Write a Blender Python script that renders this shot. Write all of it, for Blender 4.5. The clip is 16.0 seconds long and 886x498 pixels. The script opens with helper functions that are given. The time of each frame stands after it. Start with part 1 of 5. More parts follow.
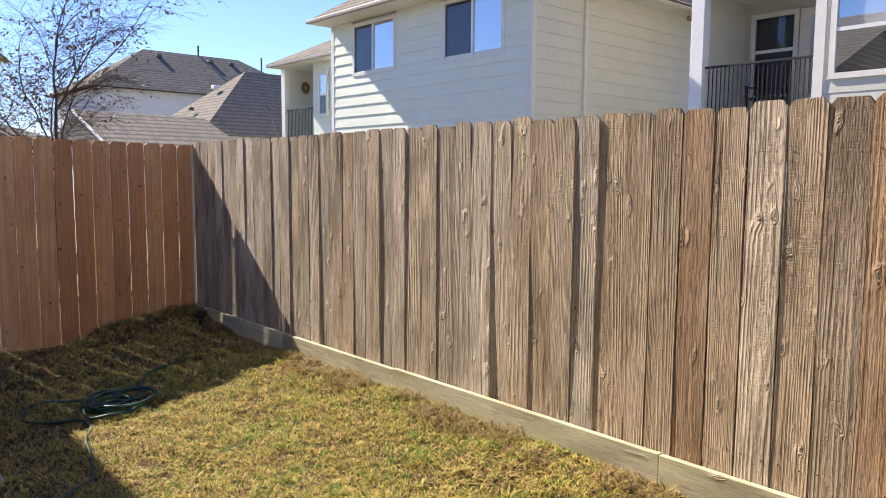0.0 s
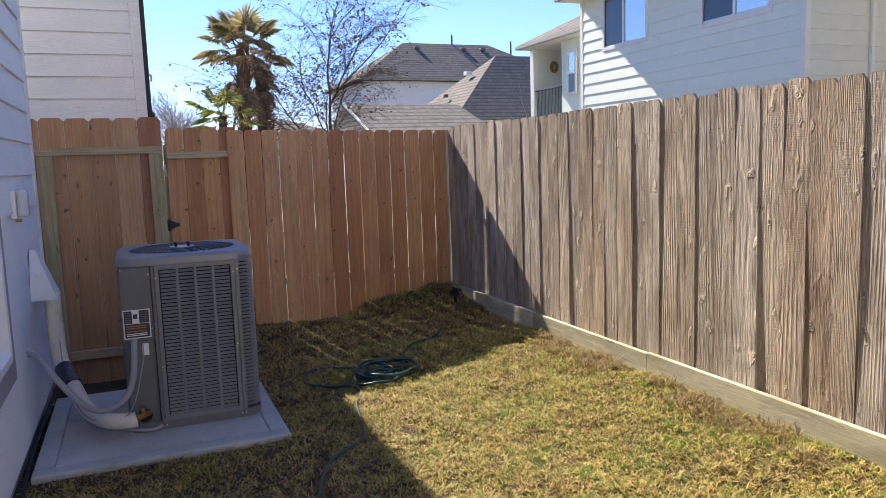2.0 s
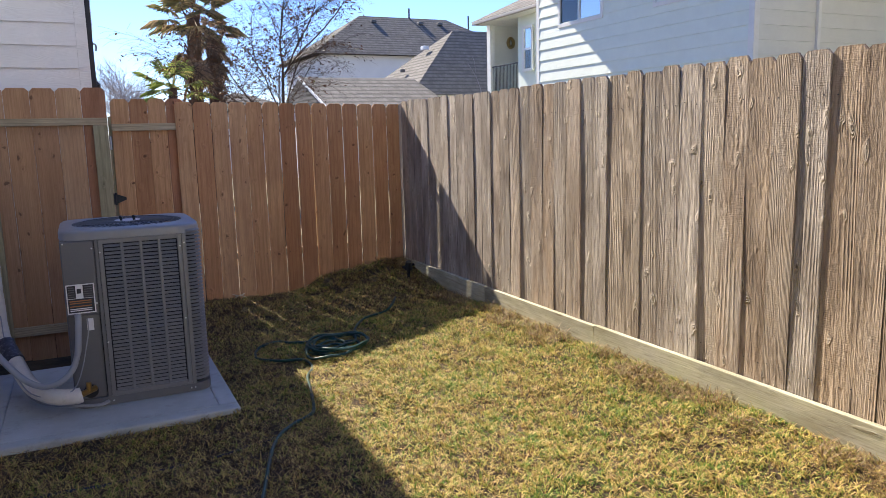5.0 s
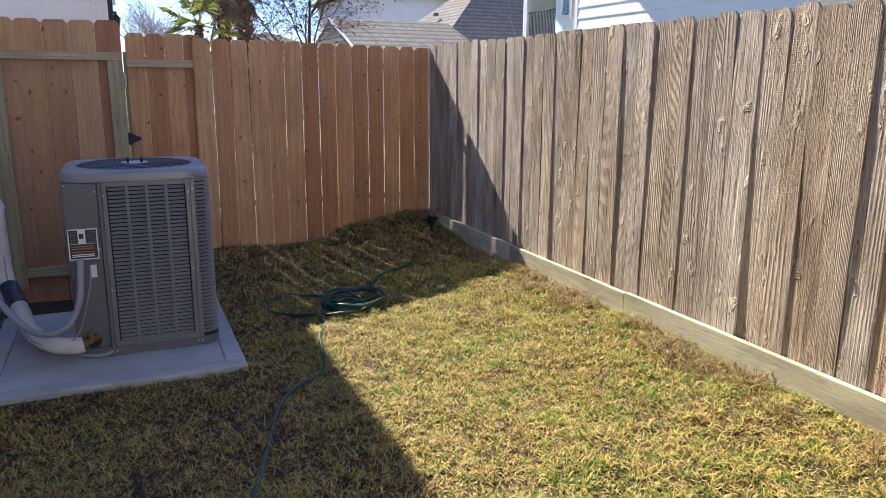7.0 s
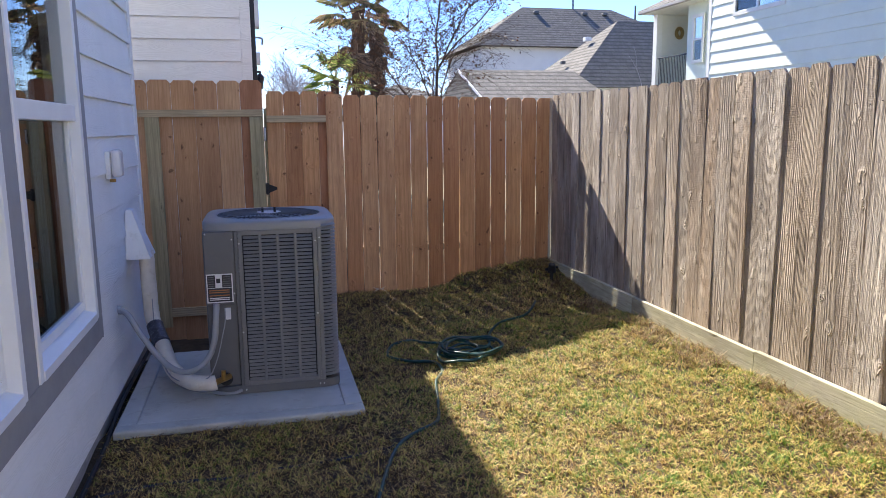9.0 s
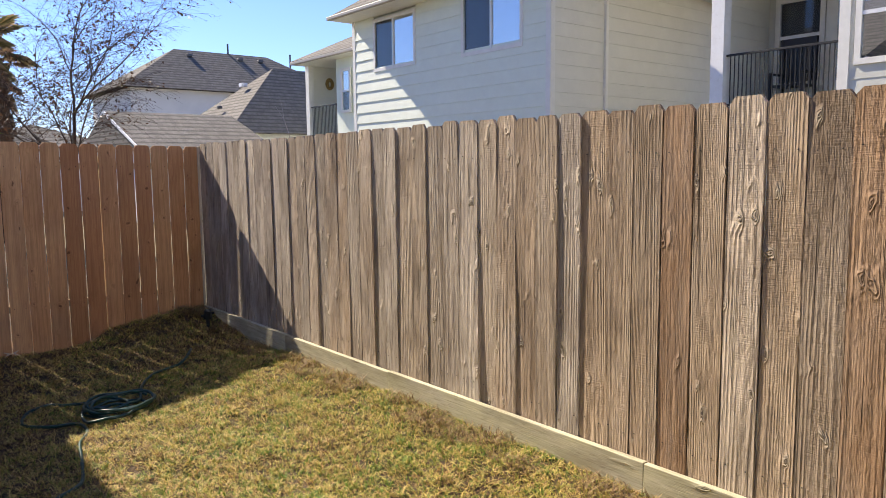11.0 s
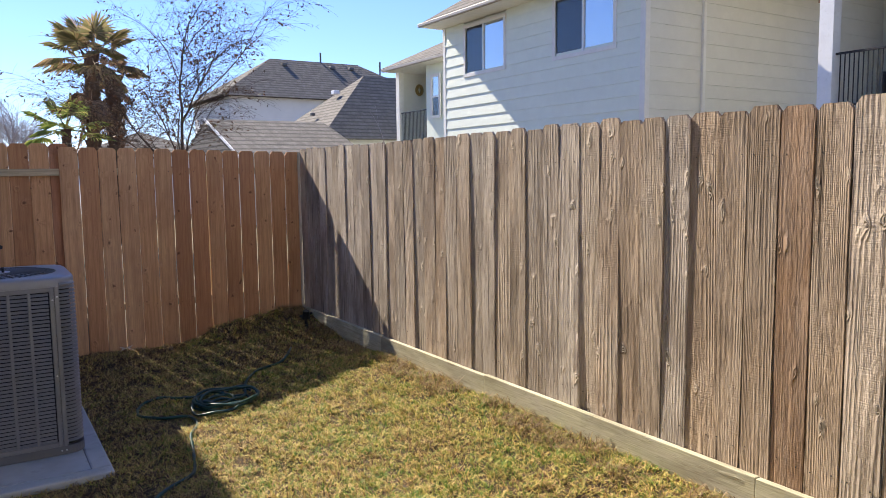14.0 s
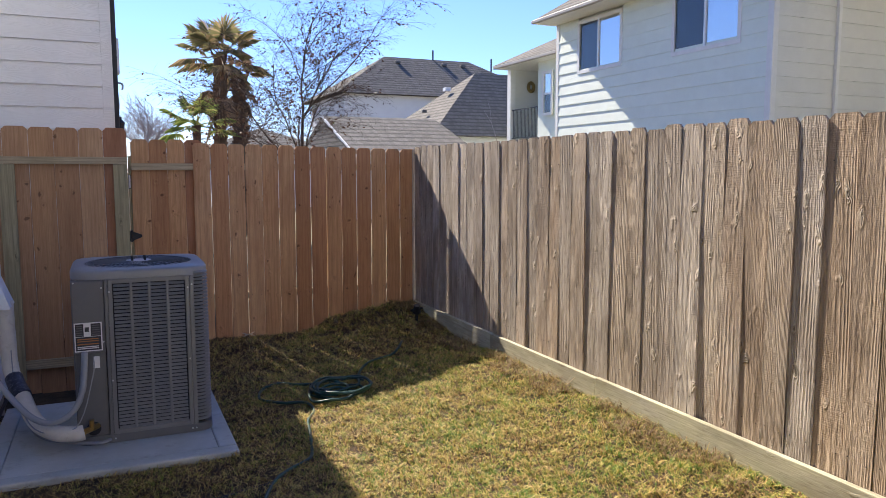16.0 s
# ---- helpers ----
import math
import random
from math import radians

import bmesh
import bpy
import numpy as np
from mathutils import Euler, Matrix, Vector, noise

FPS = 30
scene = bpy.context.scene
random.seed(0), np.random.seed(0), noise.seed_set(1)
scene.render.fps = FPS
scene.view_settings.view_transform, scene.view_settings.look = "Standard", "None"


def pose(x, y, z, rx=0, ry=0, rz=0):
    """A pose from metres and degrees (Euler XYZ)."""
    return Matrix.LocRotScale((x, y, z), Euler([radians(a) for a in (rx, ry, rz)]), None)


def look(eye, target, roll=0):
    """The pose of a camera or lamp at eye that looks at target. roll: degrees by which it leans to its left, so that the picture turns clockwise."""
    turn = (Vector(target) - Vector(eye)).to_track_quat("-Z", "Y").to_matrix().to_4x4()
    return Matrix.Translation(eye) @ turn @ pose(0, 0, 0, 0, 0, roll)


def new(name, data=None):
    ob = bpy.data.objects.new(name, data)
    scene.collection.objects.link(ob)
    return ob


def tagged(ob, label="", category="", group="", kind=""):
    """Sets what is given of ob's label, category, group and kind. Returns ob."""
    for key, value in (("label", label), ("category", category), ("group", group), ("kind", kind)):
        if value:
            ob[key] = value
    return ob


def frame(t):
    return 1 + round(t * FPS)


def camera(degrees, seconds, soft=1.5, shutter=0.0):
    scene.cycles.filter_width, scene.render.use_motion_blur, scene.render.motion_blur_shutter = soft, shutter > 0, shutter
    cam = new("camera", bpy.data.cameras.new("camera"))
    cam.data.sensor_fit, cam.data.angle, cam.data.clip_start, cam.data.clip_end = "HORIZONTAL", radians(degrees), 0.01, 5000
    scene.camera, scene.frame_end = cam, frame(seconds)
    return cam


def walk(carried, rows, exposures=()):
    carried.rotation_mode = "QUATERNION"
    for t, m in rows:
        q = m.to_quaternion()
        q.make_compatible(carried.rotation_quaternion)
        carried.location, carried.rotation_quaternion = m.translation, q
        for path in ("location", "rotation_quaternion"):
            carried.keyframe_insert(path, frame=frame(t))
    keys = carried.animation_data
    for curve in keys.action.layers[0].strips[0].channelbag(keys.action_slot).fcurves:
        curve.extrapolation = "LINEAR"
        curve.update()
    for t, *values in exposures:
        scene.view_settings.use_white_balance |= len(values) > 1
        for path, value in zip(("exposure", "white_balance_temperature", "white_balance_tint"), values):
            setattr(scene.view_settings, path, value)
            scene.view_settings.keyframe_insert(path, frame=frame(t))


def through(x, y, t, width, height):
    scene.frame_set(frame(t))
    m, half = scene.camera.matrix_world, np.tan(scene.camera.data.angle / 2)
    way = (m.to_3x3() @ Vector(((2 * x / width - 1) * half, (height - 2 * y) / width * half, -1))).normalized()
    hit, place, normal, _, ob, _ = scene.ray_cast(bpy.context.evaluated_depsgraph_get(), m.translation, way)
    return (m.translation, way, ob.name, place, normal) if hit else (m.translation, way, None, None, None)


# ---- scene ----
cam = camera(62.1, 16.0, soft=0.55)
UNIT = 0.84
PATH = [
    (0, (-0.078, 0.011, 1.683), (1.248, 1.494, 1.484), 0.4),
    (0.5, (-0.028, -0.003, 1.682), (1.261, 1.51, 1.463), -0.9),
    (1, (-0.026, 0.025, 1.698), (0.967, 1.746, 1.478), -1.8),
    (1.5, (-0.048, 0.06, 1.684), (0.756, 1.878, 1.459), -1.8),
    (2, (-0.048, 0.077, 1.673), (0.711, 1.911, 1.428), -1.9),
    (2.5, (-0.039, 0.066, 1.68), (0.717, 1.899, 1.42), -2.3),
    (3, (-0.036, 0.042, 1.682), (0.732, 1.869, 1.409), -2.3),
    (3.5, (-0.02, 0.045, 1.676), (0.752, 1.868, 1.396), -2.1),
    (4, (-0.036, 0.035, 1.676), (0.757, 1.849, 1.392), -1.8),
    (4.5, (-0.063, 0.039, 1.674), (0.746, 1.845, 1.388), -1.6),
    (4.7, (-0.049, 0.02, 1.66), (0.802, 1.806, 1.367), -1.7),
    (6.8, (0.173, 0.279, 1.664), (1.022, 2.03, 1.205), 0.2),
    (7, (0.156, 0.317, 1.654), (0.936, 2.104, 1.207), 0.4),
    (7.5, (0.122, 0.387, 1.69), (0.688, 2.259, 1.27), 0.2),
    (8, (0.167, 0.396, 1.694), (0.576, 2.316, 1.31), -0.2),
    (8.2, (0.195, 0.396, 1.687), (0.557, 2.329, 1.321), -0.5),
    (10.3, (0.206, -0.077, 1.71), (1.166, 1.66, 1.467), -0.5),
    (10.5, (0.228, -0.11, 1.73), (1.282, 1.574, 1.495), -0.5),
    (11, (0.217, -0.12, 1.735), (1.471, 1.423, 1.516), -0.6),
    (11.5, (0.254, -0.117, 1.739), (1.633, 1.315, 1.525), -0.6),
    (12, (0.256, -0.113, 1.737), (1.691, 1.262, 1.517), -0.7),
    (12.5, (0.224, -0.104, 1.731), (1.64, 1.29, 1.505), -0.6),
    (13, (0.199, -0.108, 1.726), (1.533, 1.364, 1.496), -0.6),
    (13.4, (0.158, -0.081, 1.727), (1.395, 1.475, 1.504), -0.6),
    (13.5, (0.166, -0.076, 1.726), (1.37, 1.505, 1.505), -0.8),
    (14, (0.134, -0.068, 1.728), (1.203, 1.61, 1.525), -0.7),
    (14.5, (0.114, -0.072, 1.733), (1.072, 1.674, 1.544), -0.3),
    (15, (0.092, -0.067, 1.738), (0.975, 1.719, 1.553), -0.1),
    (15.5, (0.084, -0.069, 1.746), (0.921, 1.737, 1.553), 0.0),
    (16, (0.069, -0.063, 1.744), (0.886, 1.75, 1.534), -0.0),
]
walk(cam, [(t, look(Vector(eye) * UNIT, Vector(target) * UNIT, roll)) for t, eye, target, roll in PATH],
     [(0.0, 1.56, 6700, 10), (1.2, 1.58, 6450, 10), (4.7, 1.63, 6300, 9), (6.8, 1.75, 6200, 9), (8.0, 1.92, 5950, 8), (8.4, 1.92, 5950, 8), (10.3, 1.58, 6550, 10),
      (11.2, 1.42, 6700, 10), (12.8, 1.44, 6700, 10), (14.0, 1.49, 6400, 10), (16.0, 1.50, 6300, 10)])

# ---- light ----
TX, TY = 0.22, -1.22                      # run of the sunlight per metre of drop
SUN = Vector((-TX, -TY, 1.0)).normalized()
world = bpy.data.worlds.new("sky")
scene.world = world
world.use_nodes = True
wn = world.node_tree
sky = wn.nodes.new("ShaderNodeTexSky")
sky.sky_type, sky.sun_disc = "NISHITA", False
sky.sun_elevation = math.asin(SUN.z)
sky.sun_rotation = math.atan2(SUN.x, SUN.y)
sky.air_density, sky.dust_density, sky.ozone_density = 1.0, 0.0, 2.0
wn.nodes["Background"].inputs[1].default_value = 0.079
tint = wn.nodes.new("ShaderNodeMix")
tint.data_type, tint.blend_type = "RGBA", "MULTIPLY"
tint.inputs[0].default_value = 1.0
tint.inputs[7].default_value = (0.59, 0.675, 1.0, 1)      # clear winter sky
wn.links.new(sky.outputs[0], tint.inputs[6])
wn.links.new(tint.outputs[2], wn.nodes["Background"].inputs[0])
sun = new("sun", bpy.data.lights.new("sun", "SUN"))
sun.data.energy, sun.data.angle, sun.data.color = 4.45, radians(0.53), (1.0, 0.89, 0.745)
sun.matrix_world = look(SUN * 40, (0, 0, 0))


# ---- material helpers ----
def material(name):
    m = bpy.data.materials.new(name)
    m.use_nodes = True
    t = m.node_tree
    return m, t, t.nodes["Principled BSDF"]


def nd(t, kind, **kw):
    n = t.nodes.new("ShaderNode" + kind)
    for k, v in kw.items():
        if k == "op":
            n.operation = v
        elif k == "blend":
            n.blend_type = v
        elif k == "dtype":
            n.data_type = v
        else:
            n.inputs[k].default_value = v
    return n


def mth(t, op, a, b=None):
    n = nd(t, "Math", op=op)
    for i, v in enumerate((a, b)):
        if v is None:
            continue
        if isinstance(v, (int, float)):
            n.inputs[i].default_value = v
        else:
            t.links.new(v, n.inputs[i])
    return n.outputs[0]


def ramp(t, fac, stops):
    n = t.nodes.new("ShaderNodeValToRGB")
    while len(n.color_ramp.elements) < len(stops):
        n.color_ramp.elements.new(0.5)
    for e, (p, c) in zip(n.color_ramp.elements, stops):
        e.position = p
        e.color = (*c, 1) if not isinstance(c, (int, float)) else (c, c, c, 1)
    t.links.new(fac, n.inputs[0])
    return n.outputs[0]


def mix(t, fac, a, b, blend="MIX"):
    n = nd(t, "Mix", dtype="RGBA", blend=blend)
    for i, v in ((0, fac), (6, a), (7, b)):
        if isinstance(v, (int, float)):
            n.inputs[i].default_value = v
        elif isinstance(v, tuple):
            n.inputs[i].default_value = (*v, 1)
        else:
            t.links.new(v, n.inputs[i])
    return n.outputs[2]


def coords(t, scale, own=True):
    """Object coordinates, stretched; each object takes its own piece of the pattern."""
    tc = t.nodes.new("ShaderNodeTexCoord")
    v = tc.outputs["Object"]
    if own:
        oi = t.nodes.new("ShaderNodeObjectInfo")
        add = nd(t, "VectorMath", op="ADD")
        sc = nd(t, "VectorMath", op="SCALE")
        sc.inputs[0].default_value = (37.0, 53.0, 71.0)
        t.links.new(oi.outputs["Random"], sc.inputs["Scale"])
        t.links.new(v, add.inputs[0])
        t.links.new(sc.outputs[0], add.inputs[1])
        v = add.outputs[0]
    m = nd(t, "VectorMath", op="MULTIPLY")
    t.links.new(v, m.inputs[0])
    m.inputs[1].default_value = scale
    return m.outputs[0]


def noise_tex(t, vec, scale, detail=3.0, rough=0.55, distort=0.0):
    n = nd(t, "TexNoise", Scale=scale, Detail=detail, Roughness=rough, Distortion=distort)
    t.links.new(vec, n.inputs["Vector"])
    return n.outputs[0]


def bump(t, bsdf, height, strength, distance):
    n = nd(t, "Bump", Strength=strength, Distance=distance)
    t.links.new(height, n.inputs["Height"])
    t.links.new(n.outputs[0], bsdf.inputs["Normal"])


def wood(name, axis, tones, dark, ring=34.0, relief=0.004, grain=0.35, rough=0.8, knots=0.5, stain=0.3, weather=0.0, knot_scale=8.0, knot_long=0.38, pale=False, cracks=0.0, flow=0.038, saw_marks=0.1, swell=2.4, knot_size=1.0):
    """Sawn board: figure from stretched noise, fibre, knots, stains; axis is the way the grain runs."""
    m, t, b = material(name)
    st = [1.0, 1.0, 1.0]
    st[axis] = flow
    v = coords(t, tuple(st))
    figure = noise_tex(t, v, 4.6, 1.3, 0.45, 0.15)
    across = t.nodes.new("ShaderNodeSeparateXYZ")
    t.links.new(coords(t, (1.0, 1.0, 1.0)), across.inputs[0])
    side = [across.outputs[i] for i in range(3) if i != axis]
    own_cut = nd(t, "MapRange", **{"To Min": 0.15, "To Max": 1.0})       # flat-sawn to quarter-sawn
    t.links.new(mth(t, "FRACT", mth(t, "MULTIPLY", t.nodes.new("ShaderNodeObjectInfo").outputs["Random"], 7.3)), own_cut.inputs[0])
    drift = mth(t, "MULTIPLY", mth(t, "MULTIPLY", mth(t, "ADD", side[0], side[1]), ring * 2.9), own_cut.outputs[0])
    kst = [1.0, 1.0, 1.0]
    kst[axis] = knot_long
    kv = nd(t, "TexVoronoi", Scale=knot_scale)
    kc = coords(t, tuple(kst))
    wob = nd(t, "TexNoise", Scale=11.0, Detail=2.0)
    t.links.new(kc, wob.inputs["Vector"])
    kadd = nd(t, "VectorMath", op="MULTIPLY_ADD")
    t.links.new(wob.outputs["Color"], kadd.inputs[0])
    kadd.inputs[1].default_value = (0.10, 0.10, 0.10)
    t.links.new(kc, kadd.inputs[2])
    t.links.new(kadd.outputs[0], kv.inputs["Vector"])
    near = mth(t, "SUBTRACT", 1.0, mth(t, "MULTIPLY", kv.outputs["Distance"], 3.7 / knot_size))
    near = mth(t, "MAXIMUM", near, 0.0)
    near = mth(t, "POWER", near, 2.0)
    rings = mth(t, "ADD", drift, mth(t, "ADD", mth(t, "MULTIPLY", figure, ring * 0.45), mth(t, "MULTIPLY", near, 3.2)))
    lines = mth(t, "SINE", mth(t, "MULTIPLY", rings, 6.2832))
    lines = mth(t, "POWER", mth(t, "ADD", mth(t, "MULTIPLY", lines, 0.5), 0.5), 1.6)
    fst = [1.0, 1.0, 1.0]
    fst[axis] = 0.025
    fibre = noise_tex(t, coords(t, tuple(fst)), 150.0, 2.0, 0.6)
    saw = [0.10, 0.10, 0.10]
    saw[axis] = 1.0
    cross = noise_tex(t, coords(t, tuple(saw)), 150.0, 2.0, 0.6)
    sawn = ramp(t, noise_tex(t, coords(t, tuple(0.4 if i == axis else 0.9 for i in range(3))), 5.0, 2.0), [(0.42, 0.1), (0.60, 1.0)])
    big = noise_tex(t, coords(t, tuple(0.35 if i == axis else 1.0 for i in range(3))), 4.0, 3.0, 0.6)
    chips_c = noise_tex(t, coords(t, tuple(0.16 if i == axis else 1.0 for i in range(3))), 62.0, 4.0, 0.7)
    oi = t.nodes.new("ShaderNodeObjectInfo")
    n = len(tones) - 1
    base = ramp(t, oi.outputs["Random"], [(i / n, c) for i, c in enumerate(tones)])
    shade = mth(t, "SUBTRACT", 1.0, lines) if weather else lines      # worn boards: shadow in the soft valleys is put into the colour
    col = mix(t, mth(t, "MULTIPLY", mth(t, "POWER", shade, 2.0), grain), base, dark)
    grey = ramp(t, noise_tex(t, coords(t, tuple(0.18 if i == axis else 0.8 for i in range(3))), 9.0, 4.0, 0.65), [(0.40, 0.0), (0.66, weather)])
    col = mix(t, grey, col, (0.52, 0.47, 0.41))
    col = mix(t, mth(t, "MULTIPLY", ramp(t, fibre, [(0.3, 0.0), (0.7, 1.0)]), 0.35), col, dark, "MULTIPLY")
    col = mix(t, mth(t, "MULTIPLY", ramp(t, big, [(0.42, 0.0), (0.68, 1.0)]), stain), col, dark)
    pits = ramp(t, chips_c, [(0.30, 1.0), (0.46, 0.0)])
    col = mix(t, mth(t, "MULTIPLY", pits, min(saw_marks * 2.2, 0.6)), col, tuple(c * 0.7 for c in dark))
    split = noise_tex(t, coords(t, tuple(0.012 if i == axis else 1.0 for i in range(3))), 55.0, 2.0, 0.5)
    split = ramp(t, split, [(0.66, 0.0), (0.71, 1.0)])
    col = mix(t, mth(t, "MULTIPLY", split, cracks), col, tuple(c * 0.4 for c in dark))
    knot = ramp(t, near, [(0.40, 0.0), (0.62, 1.0)])
    if pale:
        # sunlight caught by the raised knots is painted on as a paler rim
        sun_halo = ramp(t, near, [(0.06, 0.0), (0.30, 0.55)])
        col = mix(t, sun_halo, col, (0.58, 0.49, 0.38))
    col = mix(t, mth(t, "MULTIPLY", knot, knots), col, tuple(c * 0.35 for c in dark))
    t.links.new(col, b.inputs["Base Color"])
    b.inputs["Roughness"].default_value = rough
    b.inputs["Specular IOR Level"].default_value = 0.25
    amount = ramp(t, noise_tex(t, coords(t, tuple(0.3 if i == axis else 1.3 for i in range(3))), 7.0, 2.0), [(0.44, 0.05), (0.68, 0.50)])
    amount = mth(t, "MAXIMUM", amount, mth(t, "MINIMUM", mth(t, "MULTIPLY", near, 3.0), 0.8))
    chips = noise_tex(t, coords(t, tuple(0.30 if i == axis else 1.0 for i in range(3))), 58.0, 3.0, 0.7)
    h = mth(t, "ADD", mth(t, "MULTIPLY", lines, amount), mth(t, "MULTIPLY", fibre, 0.6))
    h = mth(t, "ADD", h, mth(t, "MULTIPLY", mth(t, "MULTIPLY", cross, sawn), saw_marks))
    h = mth(t, "ADD", h, mth(t, "MULTIPLY", mth(t, "POWER", near, 0.7), swell))
    h = mth(t, "ADD", h, mth(t, "MULTIPLY", chips, saw_marks * 2.2))
    h = mth(t, "SUBTRACT", h, mth(t, "MULTIPLY", split, cracks))
    bump(t, b, h, 1.0, relief)
    return m


def plain(name, colour, rough=0.6, metal=0.0, vary=0.15, scale=6.0, relief=0.0, fine=60.0, dirt=None, spec=0.4):
    """Painted, metal or plastic surface with uneven tone and a fine relief."""
    m, t, b = material(name)
    v = coords(t, (1, 1, 1))
    n1 = noise_tex(t, v, scale, 4.0, 0.6)
    n2 = noise_tex(t, v, fine, 2.0)
    lo = tuple(c * (1 - vary) for c in colour)
    hi = tuple(min(1.0, c * (1 + vary)) for c in colour)
    col = ramp(t, n1, [(0.3, lo), (0.7, hi)])
    col = mix(t, mth(t, "MULTIPLY", n2, vary), col, lo)
    if dirt:
        col = mix(t, ramp(t, noise_tex(t, v, scale * 2.3, 6.0, 0.7), [(0.55, 0.0), (0.75, 0.6)]), col, dirt)
    t.links.new(col, b.inputs["Base Color"])
    b.inputs["Roughness"].default_value = rough
    b.inputs["Metallic"].default_value = metal
    b.inputs["Specular IOR Level"].default_value = spec
    if relief:
        bump(t, b, mth(t, "ADD", n2, n1), 0.6, relief)
    return m


def siding_paint(name, colour, axis, relief=0.0012):
    """Painted fibre-cement lap with a pressed wood figure along the given axis."""
    m, t, b = material(name)
    st = [1.0, 1.0, 1.0]
    st[axis] = 0.12
    v = coords(t, tuple(st))
    figure = noise_tex(t, v, 9.0, 1.0, 0.4, 0.4)
    lines = mth(t, "SINE", mth(t, "MULTIPLY", figure, 150.0))
    big = noise_tex(t, coords(t, (1, 1, 1)), 2.2, 5.0, 0.65)
    fine = noise_tex(t, v, 60.0, 2.0)
    col = ramp(t, big, [(0.3, tuple(c * 0.92 for c in colour)), (0.7, colour)])
    col = mix(t, mth(t, "MULTIPLY", fine, 0.10), col, tuple(c * 0.75 for c in colour))
    t.links.new(col, b.inputs["Base Color"])
    b.inputs["Roughness"].default_value = 0.65
    bump(t, b, mth(t, "ADD", lines, fine), 0.35, relief)
    return m


def shingle(name, colour, lean):
    """Asphalt shingles: courses with staggered tabs; lean names the level axis (0: x, 1: y)."""
    m, t, b = material(name)
    tc = t.nodes.new("ShaderNodeTexCoord")
    sep = t.nodes.new("ShaderNodeSeparateXYZ")
    t.links.new(tc.outputs["Object"], sep.inputs[0])
    rag = noise_tex(t, tc.outputs["Object"], 5.0, 3.0, 0.7)
    course = mth(t, "MULTIPLY", mth(t, "ADD", sep.outputs[2], mth(t, "MULTIPLY", rag, 0.06)), 1.0 / 0.17)
    row = mth(t, "FLOOR", course)
    phase = mth(t, "FRACT", course)
    cmb = t.nodes.new("ShaderNodeCombineXYZ")
    t.links.new(mth(t, "ADD", mth(t, "MULTIPLY", sep.outputs[lean], 2.6), mth(t, "MULTIPLY", row, 3.7)), cmb.inputs[0])
    t.links.new(mth(t, "MULTIPLY", row, 9.1), cmb.inputs[1])
    tabs = noise_tex(t, cmb.outputs[0], 1.0, 2.0, 0.7)
    big = noise_tex(t, tc.outputs["Object"], 0.9, 4.0, 0.6)
    fine = noise_tex(t, tc.outputs["Object"], 40.0, 2.0)
    col = ramp(t, tabs, [(0.35, tuple(c * 0.62 for c in colour)), (0.65, tuple(c * 1.15 for c in colour))])
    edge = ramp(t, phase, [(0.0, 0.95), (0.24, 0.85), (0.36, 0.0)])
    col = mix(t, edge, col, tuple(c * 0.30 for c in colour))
    col = mix(t, mth(t, "MULTIPLY", big, 0.5), col, tuple(c * 0.7 for c in colour))
    col = mix(t, mth(t, "MULTIPLY", fine, 0.4), col, tuple(c * 1.3 for c in colour))
    t.links.new(col, b.inputs["Base Color"])
    b.inputs["Roughness"].default_value = 0.95
    b.inputs["Specular IOR Level"].default_value = 0.15
    bump(t, b, mth(t, "SUBTRACT", fine, edge), 0.7, 0.02)
    return m


def leafy(name, stops, gloss=0.55, through=0.25):
    """Leaves and blades: each takes its own tone; some light passes through."""
    m, t, b = material(name)
    g = t.nodes.new("ShaderNodeNewGeometry")
    col = ramp(t, g.outputs["Random Per Island"], stops)
    t.links.new(col, b.inputs["Base Color"])
    b.inputs["Roughness"].default_value = gloss
    b.inputs["Specular IOR Level"].default_value = 0.3
    tl = t.nodes.new("ShaderNodeBsdfTranslucent")
    t.links.new(col, tl.inputs[0])
    mx = nd(t, "MixShader", Fac=through)
    out = t.nodes["Material Output"]
    t.links.new(b.outputs[0], mx.inputs[1])
    t.links.new(tl.outputs[0], mx.inputs[2])
    t.links.new(mx.outputs[0], out.inputs[0])
    return m


